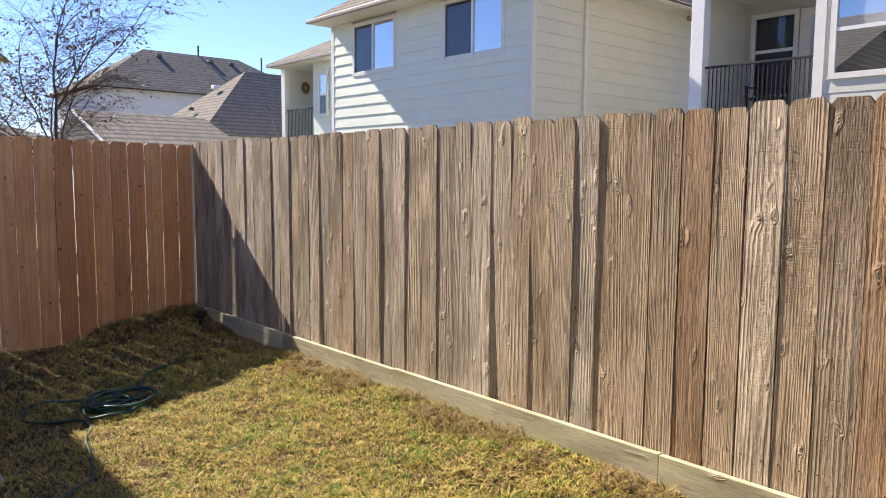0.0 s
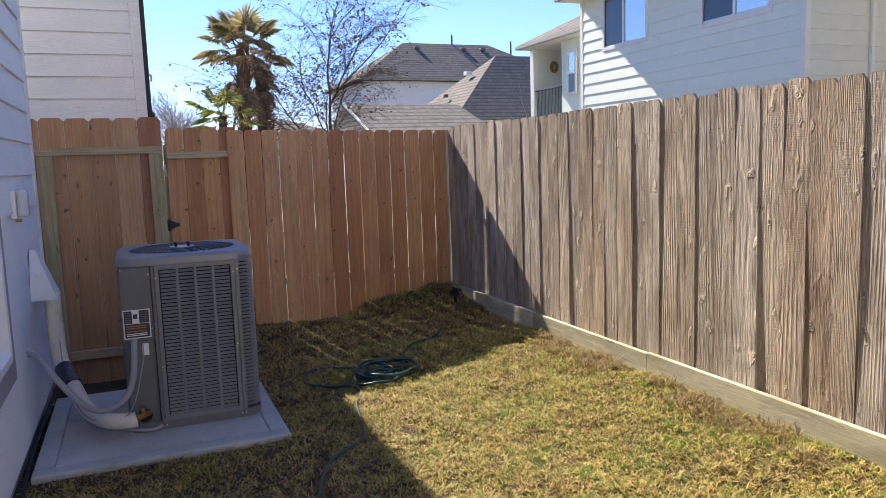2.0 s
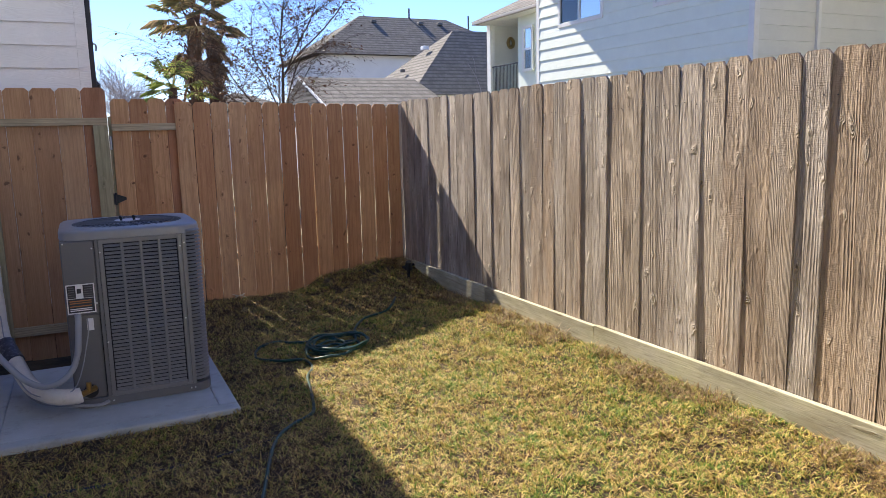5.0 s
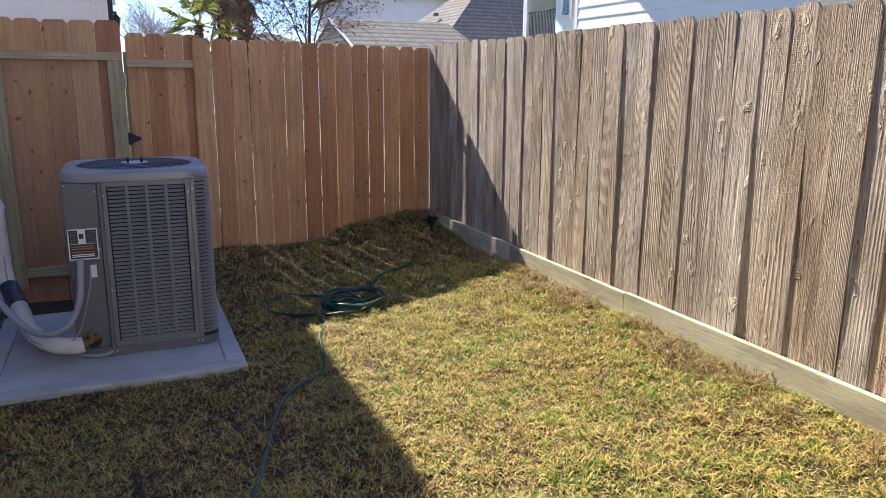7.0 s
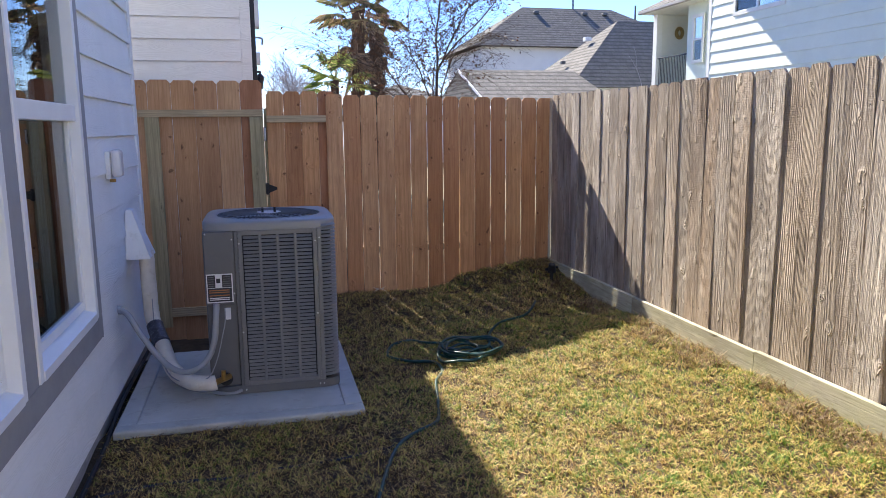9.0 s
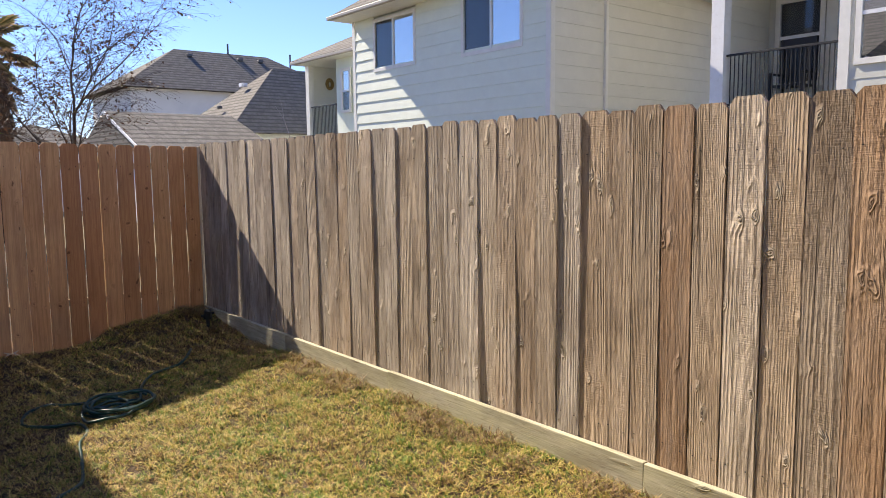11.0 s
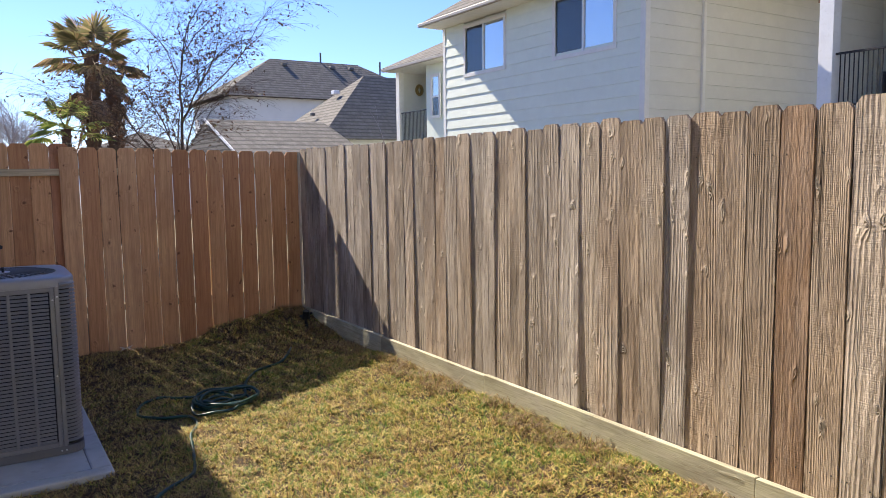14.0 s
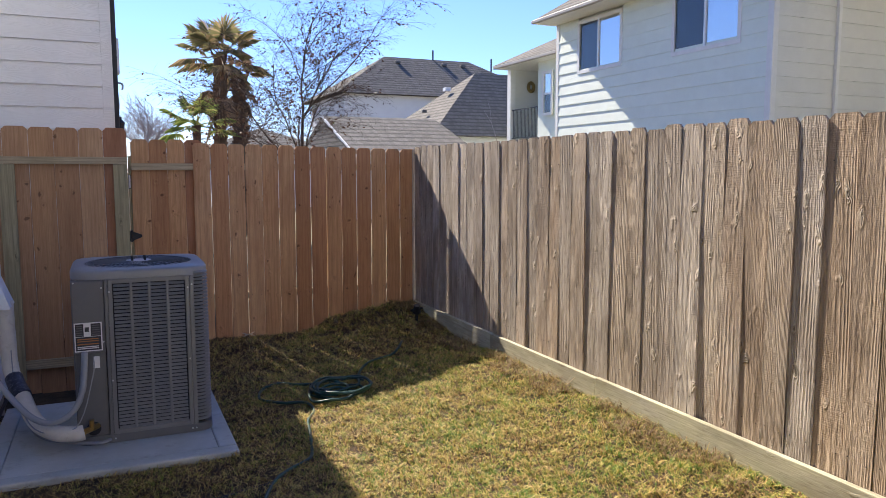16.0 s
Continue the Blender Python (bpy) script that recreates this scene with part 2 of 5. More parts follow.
def grass_paint(name):
    """Dormant lawn blades: straw, olive and green, in drifts and blade by blade."""
    m, t, b = material(name)
    g = t.nodes.new("ShaderNodeNewGeometry")
    tc = t.nodes.new("ShaderNodeTexCoord")
    drift = noise_tex(t, tc.outputs["Object"], 1.7, 5.0, 0.65)
    small = noise_tex(t, tc.outputs["Object"], 13.0, 4.0, 0.68)
    mixv = mth(t, "ADD", mth(t, "MULTIPLY", drift, 0.45), mth(t, "MULTIPLY", small, 0.55))
    pick = mth(t, "ADD", mth(t, "MULTIPLY", g.outputs["Random Per Island"], 0.95), mth(t, "MULTIPLY", mth(t, "SUBTRACT", mixv, 0.455), 3.3))
    where = t.nodes.new("ShaderNodeSeparateXYZ")
    t.links.new(tc.outputs["Object"], where.inputs[0])
    worn = nd(t, "MapRange", **{"From Min": 5.6, "From Max": 7.2, "To Min": 0.0, "To Max": 0.22})
    t.links.new(where.outputs[1], worn.inputs[0])
    pick = mth(t, "SUBTRACT", pick, worn.outputs[0])          # worn: dead grass and the new fence's shade, both put into browner blades
    dry = nd(t, "MapRange", **{"From Min": 1.9, "From Max": 0.6, "To Min": 0.0, "To Max": 0.32})
    t.links.new(where.outputs[0], dry.inputs[0])
    pick = mth(t, "SUBTRACT", pick, dry.outputs[0])           # grass turns browner and darker towards the house
    col = ramp(t, pick, [(0.0, (0.10, 0.072, 0.045)), (0.10, (0.18, 0.11, 0.05)), (0.28, (0.44, 0.27, 0.11)), (0.48, (0.76, 0.56, 0.20)), (0.64, (0.53, 0.45, 0.11)),
                         (0.80, (0.27, 0.29, 0.05)), (1.0, (0.13, 0.22, 0.03))])
    t.links.new(col, b.inputs["Base Color"])
    b.inputs["Roughness"].default_value = 0.6
    b.inputs["Specular IOR Level"].default_value = 0.25
    tl = t.nodes.new("ShaderNodeBsdfTranslucent")
    t.links.new(col, tl.inputs[0])
    mx = nd(t, "MixShader", Fac=0.25)
    t.links.new(b.outputs[0], mx.inputs[1])
    t.links.new(tl.outputs[0], mx.inputs[2])
    t.links.new(mx.outputs[0], t.nodes["Material Output"].inputs[0])
    return m


def glass(name, tint, clear):
    """Window pane: a mirror at the angle's own strength over a see-through sheet."""
    m, t, b = material(name)
    t.nodes.remove(b)
    tr = t.nodes.new("ShaderNodeBsdfTransparent")
    tr.inputs[0].default_value = (*tint, 1)
    gl = t.nodes.new("ShaderNodeBsdfGlossy")
    gl.inputs["Roughness"].default_value = 0.01
    lw = nd(t, "LayerWeight", Blend=0.5)
    fac = mth(t, "ADD", mth(t, "MULTIPLY", mth(t, "POWER", lw.outputs["Facing"], 4.0), 0.9), 0.035 + clear)
    mx = t.nodes.new("ShaderNodeMixShader")
    t.links.new(mth(t, "MINIMUM", fac, 1.0), mx.inputs[0])
    t.links.new(tr.outputs[0], mx.inputs[1])
    t.links.new(gl.outputs[0], mx.inputs[2])
    t.links.new(mx.outputs[0], t.nodes["Material Output"].inputs[0])
    return m


M = {}
M["old_wood"] = wood("weathered_cedar", 2, [(0.44, 0.365, 0.295), (0.72, 0.625, 0.52), (0.35, 0.28, 0.21), (0.82, 0.73, 0.62), (0.52, 0.385, 0.265), (0.70, 0.61, 0.515), (0.41, 0.335, 0.26)],
                     (0.13, 0.09, 0.06), relief=0.0095, grain=0.14, stain=0.62, rough=0.9, knots=0.6, weather=0.5, knot_scale=8.5, knot_long=0.5, pale=True, cracks=0.9,
                     flow=0.034, saw_marks=0.30, swell=1.7, knot_size=0.95)
M["red_wood"] = wood("weathered_red_cedar", 2, [(0.45, 0.295, 0.18), (0.40, 0.25, 0.15)], (0.12, 0.068, 0.036), relief=0.0085, grain=0.25, rough=0.9, weather=0.25, cracks=0.8, flow=0.034, saw_marks=0.32, swell=1.8)
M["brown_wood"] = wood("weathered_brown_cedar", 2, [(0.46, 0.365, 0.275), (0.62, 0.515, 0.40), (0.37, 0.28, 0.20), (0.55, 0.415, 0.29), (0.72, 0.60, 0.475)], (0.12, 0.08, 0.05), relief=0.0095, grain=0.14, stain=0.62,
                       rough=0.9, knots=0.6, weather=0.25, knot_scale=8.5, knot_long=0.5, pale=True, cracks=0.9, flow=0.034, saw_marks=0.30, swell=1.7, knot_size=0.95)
M["new_wood"] = wood("fresh_cedar", 2, [(0.64, 0.345, 0.165), (0.72, 0.425, 0.21), (0.50, 0.25, 0.115), (0.76, 0.47, 0.245), (0.58, 0.295, 0.14), (0.68, 0.375, 0.18)],
                     (0.30, 0.125, 0.055), ring=9.0, relief=0.0012, grain=0.25, stain=0.38, rough=0.7, knots=0.75, knot_scale=7.5, knot_long=0.8, knot_size=1.3)
# cedar darkened so that its tone carries the shade beside proud timber
M["shaded_cedar"] = wood("shaded_cedar", 2, [(0.46, 0.225, 0.12), (0.50, 0.25, 0.135)], (0.22, 0.09, 0.04), ring=9.0, relief=0.0012, grain=0.25, stain=0.4, rough=0.7, knots=0.7, knot_scale=7.5, knot_long=0.8)
M["gate_wood"] = wood("gate_cedar", 2, [(0.56, 0.32, 0.16), (0.70, 0.45, 0.25), (0.50, 0.275, 0.14), (0.64, 0.385, 0.20)], (0.33, 0.17, 0.08), ring=9.0, relief=0.0012, grain=0.25,
                      stain=0.45, rough=0.7, knots=0.7, knot_scale=8.0, knot_long=0.8, knot_size=1.25)
M["pine_x"] = wood("treated_pine_rail", 0, [(0.56, 0.44, 0.28), (0.60, 0.47, 0.30)], (0.17, 0.14, 0.07), ring=14.0, relief=0.0015, grain=0.3)
M["pine_z"] = wood("treated_pine_post", 2, [(0.46, 0.40, 0.24), (0.50, 0.42, 0.25)], (0.16, 0.14, 0.07), ring=14.0, relief=0.0015, grain=0.3)
M["kick"] = wood("treated_pine_kickboard", 1, [(0.68, 0.64, 0.45), (0.63, 0.60, 0.40)], (0.20, 0.17, 0.10), ring=7.0, relief=0.002, grain=0.12, stain=0.55, knots=0.15, knot_size=0.7, saw_marks=0.2, weather=0.5, cracks=0.3)
M["pale_wood"] = wood("pale_strip", 2, [(0.76, 0.67, 0.54), (0.72, 0.63, 0.50)], (0.3, 0.22, 0.14), relief=0.001)
M["own_siding"] = siding_paint("white_siding", (0.84, 0.84, 0.83), 1)
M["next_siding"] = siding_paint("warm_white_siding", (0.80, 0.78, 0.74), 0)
M["cream_y"] = siding_paint("cream_siding", (0.79, 0.84, 0.73), 1)
M["cream_b"] = siding_paint("pale_cream_siding", (0.64, 0.64, 0.57), 1, 0.0003)
M["cream_x"] = siding_paint("cream_siding_side", (0.76, 0.745, 0.66), 0)
M["cream_trim"] = plain("cream_trim", (0.78, 0.765, 0.71), 0.55, vary=0.05)
M["gutter"] = plain("beige_gutter", (0.40, 0.36, 0.31), 0.5, vary=0.06)
M["eave_brown"] = plain("brown_eave", (0.32, 0.17, 0.09), 0.7, vary=0.2)
M["white_trim"] = plain("white_trim", (0.80, 0.80, 0.80), 0.45, vary=0.04, dirt=(0.6, 0.58, 0.54))
M["grey_trim"] = plain("grey_trim", (0.30, 0.30, 0.31), 0.6, vary=0.08, relief=0.0006)
M["vinyl"] = plain("white_vinyl", (0.82, 0.83, 0.84), 0.35, vary=0.03)
M["concrete"] = plain("concrete", (0.47, 0.48, 0.46), 0.9, vary=0.14, scale=3.0, relief=0.0015, fine=120.0, dirt=(0.25, 0.23, 0.20), spec=0.2)
M["slab"] = plain("foundation", (0.34, 0.33, 0.31), 0.9, vary=0.2, relief=0.002, dirt=(0.18, 0.16, 0.13))
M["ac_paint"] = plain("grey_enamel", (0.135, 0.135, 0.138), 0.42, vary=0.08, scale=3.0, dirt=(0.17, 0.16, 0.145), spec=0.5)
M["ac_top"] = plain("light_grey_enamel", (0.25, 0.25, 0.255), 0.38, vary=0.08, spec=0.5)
M["ac_dark"] = plain("dark_coil", (0.02, 0.02, 0.021), 0.7, vary=0.3)
M["ac_slat"] = plain("louvre_enamel", (0.19, 0.19, 0.19), 0.4, vary=0.06, spec=0.5)
M["steel"] = plain("zinc", (0.55, 0.56, 0.58), 0.35, metal=0.9, vary=0.1)
M["brass"] = plain("brass", (0.42, 0.27, 0.09), 0.35, metal=0.9, vary=0.2)
M["black"] = plain("black_iron", (0.018, 0.018, 0.02), 0.5, vary=0.2)
M["label_dark"] = plain("label_print", (0.045, 0.045, 0.05), 0.5, vary=0.2)
M["label_white"] = plain("label_white", (0.75, 0.75, 0.75), 0.5, vary=0.04)
M["label_orange"] = plain("label_orange", (0.42, 0.17, 0.05), 0.5, vary=0.1)
M["foam"] = plain("white_wrap", (0.72, 0.66, 0.58), 0.7, vary=0.12, scale=9.0, relief=0.003, fine=40.0, dirt=(0.5, 0.42, 0.33))
M["conduit"] = plain("grey_conduit", (0.30, 0.31, 0.33), 0.45, vary=0.06)
M["foil"] = plain("dark_tape", (0.05, 0.05, 0.075), 0.35, vary=0.5, scale=30.0, relief=0.004, dirt=(0.45, 0.45, 0.48))
M["hose"] = plain("green_hose", (0.013, 0.055, 0.045), 0.35, vary=0.25, scale=12.0, spec=0.5)
M["soaker"] = plain("blue_black_rubber", (0.03, 0.035, 0.065), 0.7, vary=0.4, scale=25.0, dirt=(0.10, 0.09, 0.08))
M["plastic"] = plain("clear_cover", (0.62, 0.62, 0.63), 0.25, vary=0.06)
M["bark"] = plain("bark", (0.085, 0.062, 0.048), 0.95, vary=0.45, scale=14.0, relief=0.01)
M["twig"] = plain("twigs", (0.16, 0.12, 0.09), 0.9, vary=0.3)
M["far_twig"] = plain("pale_twigs", (0.42, 0.37, 0.35), 0.9, vary=0.2)
M["palm_bark"] = plain("palm_bark", (0.13, 0.075, 0.045), 0.95, vary=0.55, scale=8.0, relief=0.02)
def ground_paint(name):
    """Dark thatch inside the yard; unseen ground outside is paler to bounce light onto the houses."""
    m, t, b = material(name)
    tc = t.nodes.new("ShaderNodeTexCoord")
    v = tc.outputs["Object"]
    n1, n2 = noise_tex(t, v, 5.0, 5.0, 0.65), noise_tex(t, v, 80.0, 2.0)
    thatch = ramp(t, n1, [(0.3, (0.035, 0.025, 0.016)), (0.7, (0.11, 0.078, 0.048))])
    outer_bounce = ramp(t, noise_tex(t, v, 1.3, 6.0, 0.7), [(0.3, (0.14, 0.13, 0.085)), (0.7, (0.22, 0.20, 0.13))])
    where = t.nodes.new("ShaderNodeSeparateXYZ")
    t.links.new(v, where.inputs[0])
    out = mth(t, "GREATER_THAN", where.outputs[0], 3.5)
    col = mix(t, out, thatch, outer_bounce)
    col = mix(t, mth(t, "MULTIPLY", n2, 0.4), col, (0.06, 0.045, 0.03))
    t.links.new(col, b.inputs["Base Color"])
    b.inputs["Roughness"].default_value = 0.95
    b.inputs["Specular IOR Level"].default_value = 0.1
    bump(t, b, mth(t, "ADD", n2, n1), 0.6, 0.01)
    return m


M["soil"] = ground_paint("thatch_soil")
M["room"] = plain("dim_room", (0.06, 0.055, 0.05), 0.9, vary=0.1)
M["blind"] = plain("blind", (0.55, 0.57, 0.57), 0.7, vary=0.08)
M["blind_blue"] = plain("white_blind", (0.75, 0.76, 0.78), 0.7, vary=0.04)
M["screen"] = plain("insect_screen", (0.055, 0.058, 0.068), 0.55, vary=0.25, scale=2.0)
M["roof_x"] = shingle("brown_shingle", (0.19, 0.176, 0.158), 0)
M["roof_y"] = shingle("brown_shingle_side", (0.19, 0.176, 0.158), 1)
M["stucco"] = plain("white_stucco", (0.72, 0.71, 0.68), 0.85, vary=0.05, scale=1.0)
M["lead"] = plain("lead_flashing", (0.12, 0.12, 0.12), 0.6, vary=0.1)
M["rust_paint"] = plain("wreath", (0.30, 0.20, 0.06), 0.8, vary=0.5, scale=20.0)
M["leaf"] = leafy("autumn_leaf", [(0.0, (0.05, 0.028, 0.02)), (0.5, (0.09, 0.05, 0.03)), (0.85, (0.13, 0.06, 0.035)), (1.0, (0.10, 0.11, 0.03))])
M["frond"] = leafy("palm_frond", [(0.0, (0.14, 0.15, 0.06)), (0.45, (0.22, 0.20, 0.09)), (0.75, (0.36, 0.26, 0.13)), (1.0, (0.42, 0.32, 0.18))], through=0.4)
M["dead_frond"] = leafy("dead_frond", [(0.0, (0.20, 0.13, 0.08)), (0.6, (0.32, 0.21, 0.13)), (1.0, (0.40, 0.29, 0.18))], through=0.3)
M["green_frond"] = leafy("green_frond", [(0.0, (0.12, 0.18, 0.045)), (0.6, (0.24, 0.29, 0.07)), (1.0, (0.48, 0.43, 0.15))], through=0.4)
M["rust_leaf"] = leafy("rust_leaf", [(0.0, (0.20, 0.06, 0.03)), (1.0, (0.30, 0.12, 0.06))])
M["grass"] = grass_paint("dormant_grass")
M["dead_grass"] = leafy("dead_grass", [(0.0, (0.10, 0.06, 0.035)), (0.5, (0.26, 0.17, 0.08)), (0.85, (0.42, 0.29, 0.13)), (1.0, (0.30, 0.30, 0.08))])
M["glass"] = glass("window_glass", (0.60, 0.66, 0.64), 0.06)
M["glass_bright"] = glass("bright_glass", (0.85, 0.9, 0.95), 0.38)
M["glass_far"] = glass("far_glass", (0.85, 0.88, 0.92), 0.0)


# ---- mesh helpers ----
def mesh_from(name, bm):
    me = bpy.data.meshes.new(name)
    bm.normal_update()
    bm.to_mesh(me)
    bm.free()
    return me


def thing(name, at, label, category, group="", kind=""):
    e = new(name)
    e.location = at
    e.empty_display_size = 0.1
    return tagged(e, label, category, group, kind)


def placed(ob):
    """Where an object stands in the world, by its own and its parents' places."""
    return placed(ob.parent) @ ob.matrix_parent_inverse @ ob.matrix_basis if ob.parent else ob.matrix_basis.copy()


def attach(ob, parent):
    ob.parent = parent
    ob.matrix_parent_inverse = placed(parent).inverted()
    return ob


def part(name, bm, mat, parent=None, label="", smooth=False):
    me = mesh_from(name, bm) if isinstance(bm, bmesh.types.BMesh) else bm
    if not me.materials:
        me.materials.append(mat)
    if smooth:
        me.polygons.foreach_set("use_smooth", [True] * len(me.polygons))
    ob = new(name, me)
    if parent:
        attach(ob, parent)
    if label:
        ob["label"] = label
    return ob


def box(lo, hi, bevel=0.0, bm=None):
    bm = bm or bmesh.new()
    m = Matrix.Translation([(a + b) / 2 for a, b in zip(lo, hi)]) @ Matrix.Diagonal((*[abs(b - a) for a, b in zip(lo, hi)], 1))
    r = bmesh.ops.create_cube(bm, size=1, matrix=m)
    if bevel:
        es = {e for v in r["verts"] for e in v.link_edges}
        bmesh.ops.bevel(bm, geom=list(es), offset=bevel, segments=2, affect="EDGES", profile=0.5)
    return bm


def cyl(a, b, r, r2=None, n=12, bm=None, caps=True):
    bm = bm or bmesh.new()
    a, b = Vector(a), Vector(b)
    d = b - a
    m = Matrix.Translation((a + b) / 2) @ d.to_track_quat("Z", "Y").to_matrix().to_4x4()
    bmesh.ops.create_cone(bm, cap_ends=caps, segments=n, radius1=r, radius2=r if r2 is None else r2, depth=d.length, matrix=m)
    return bm


def tube(pts, r, n=8, taper=None, bm=None):
    """A tube through the given points, smoothed."""
    bm = bm or bmesh.new()
    pts = [Vector(p) for p in pts]
    path = []
    for i in range(len(pts) - 1):
        p0, p1, p2, p3 = pts[max(i - 1, 0)], pts[i], pts[i + 1], pts[min(i + 2, len(pts) - 1)]
        for k in range(6):
            s = k / 6
            path.append(0.5 * ((2 * p1) + (p2 - p0) * s + (2 * p0 - 5 * p1 + 4 * p2 - p3) * s * s + (3 * p1 - p0 - 3 * p2 + p3) * s ** 3))
    path.append(pts[-1])
    rings = []
    for i, p in enumerate(path):
        d = (path[min(i + 1, len(path) - 1)] - path[max(i - 1, 0)]).normalized()
        u = d.cross(Vector((0.31, 0.2, 0.93))).normalized()
        w = d.cross(u)
        rr = r if taper is None else r + (taper - r) * i / (len(path) - 1)
        rings.append([bm.verts.new(p + (u * math.cos(2 * math.pi * k / n) + w * math.sin(2 * math.pi * k / n)) * rr) for k in range(n)])
    for a, b in zip(rings, rings[1:]):
        for k in range(n):
            bm.faces.new((a[k], a[(k + 1) % n], b[(k + 1) % n], b[k]))
    bm.faces.new(rings[0][::-1])
    bm.faces.new(rings[-1])
    return bm


def prism(outline, axis, lo, hi, bm=None):
    """An outline in the two other axes, drawn out along axis from lo to hi."""
    bm = bm or bmesh.new()

    def at(p, h):
        q = list(p)
        q.insert(axis, h)
        return q
    a = [bm.verts.new(at(p, lo)) for p in outline]
    b = [bm.verts.new(at(p, hi)) for p in outline]
    n = len(a)
    for i in range(n):
        bm.faces.new((a[i], a[(i + 1) % n], b[(i + 1) % n], b[i]))
    bm.faces.new(a[::-1])
    bm.faces.new(b)
    bmesh.ops.recalc_face_normals(bm, faces=bm.faces)
    return bm


def lap_mesh(name, axis, length, rise, side, mat):
    """One lap board, thick at its foot, its end at the origin; side: which way it faces."""
    foot = 0.012 if 0.25 < rise < 0.28 else 0.026
    o = [(0, 0), (side * (foot - 0.002), 0), (side * foot, 0.003), (side * 0.004, rise + 0.03), (0, rise + 0.03)]
    if axis == 1:
        bm = prism(o, 1, 0.001, length - 0.001)
    else:
        bm = prism(o, 0, 0.001, length - 0.001)
    me = mesh_from(name, bm)
    me.materials.append(mat)
    return me


def siding(parent, axis, at, side, lo, hi, z0, z1, rise, mat, holes=()):
    """Lap boards over a wall along axis (0: x, 1: y) in the plane at, cut round the holes (lo, hi, z0, z1)."""
    rows = int((z1 - z0) / rise + 0.99)
    kept = {}
    for i in range(rows):
        z = z0 + i * rise
        h = min(rise, z1 - z)
        spans = [(lo, hi)]
        for a, b, c, d in holes:
            if z + h > c + 0.02 and z < d - 0.02:
                spans = [s for p, q in spans for s in (((p, min(q, a)), (max(p, b), q)) if a < q and b > p else ((p, q),)) if s[1] - s[0] > 0.03]
        for p, q in spans:
            key = (round(q - p, 3), round(h, 3))
            if key not in kept:
                kept[key] = lap_mesh("lap_board", axis, q - p, h, side, mat)
            ob = new("lap_board", kept[key])
            ob.location = (p, at, z) if axis == 0 else (at, p, z)
            attach(ob, parent)


# ---- ground ----
def ease(a, b, v):
    s = min(max((v - a) / (b - a), 0.0), 1.0)
    return s * s * (3 - 2 * s)


def level(x, y):
    """Height of the lawn: it rises to the old fence and heaps up in the corner."""
    z = -0.15 + 0.15 * ease(0.6, 3.35, x) + 0.09 * ease(6.2, 8.0, y) * (ease(0.2, 1.0, x) - 0.75 * math.exp(-((x - 1.85) / 0.42) ** 2))
    z += 0.055 * ease(0.8, 2.6, y) * ease(2.3, 3.25, x) * ease(6.8, 5.6, y)
    z += 0.028 * ease(4.2, 4.7, y) * ease(4.9, 4.78, y) * ease(1.1, 0.8, x)
    z += 0.07 * math.exp(-((x - 3.35) ** 2 + (y - 8.1) ** 2) / 0.55)
    if 2.0 < x < 3.5 and 7.2 < y < 8.3:
        z += 0.09 * ease(7.45, 7.9, y) * ease(2.12, 2.3, x) * (0.5 + 0.45 * noise.noise(Vector((x * 5.5, y * 3, 7))))
    if -0.8 < x < 3.5 and -4 < y < 8.3:
        z += 0.018 * (noise.noise(Vector((x * 2.3, y * 2.3, 0))) + 0.6 * noise.noise(Vector((x * 6, y * 6, 4))))
    z -= 0.34 * ease(0.45, -0.05, x) * ease(6.35, 7.3, y) * ease(9.6, 8.6, y)
    fade = ease(3.4, 6.0, x) + ease(8.3, 11.0, y) + ease(-5, -9, y)
    return z * (1 - min(fade, 1.0)) - 0.15 * min(fade, 1.0)


xs = [-600, -150, -40, -12, -4, -1.6] + [-1.0 + 0.06 * i for i in range(76)] + [4.2, 6, 9, 14, 22, 40, 90, 200, 600]
ys = [-600, -150, -40, -14, -7, -4.5] + [-3.0 + 0.07 * i for i in range(164)] + [9.5, 12, 16, 24, 40, 70, 130, 280, 700]
bm = bmesh.new()
grid = [[bm.verts.new((x, y, level(x, y))) for x in xs] for y in ys]
for r0, r1 in zip(grid, grid[1:]):
    for i in range(len(xs) - 1):
        bm.faces.new((r0[i], r0[i + 1], r1[i + 1], r1[i]))
ground = part("ground", bm, M["soil"], smooth=True)
tagged(ground, "brown thatch and soil under a dormant lawn", "ground", kind="structure")


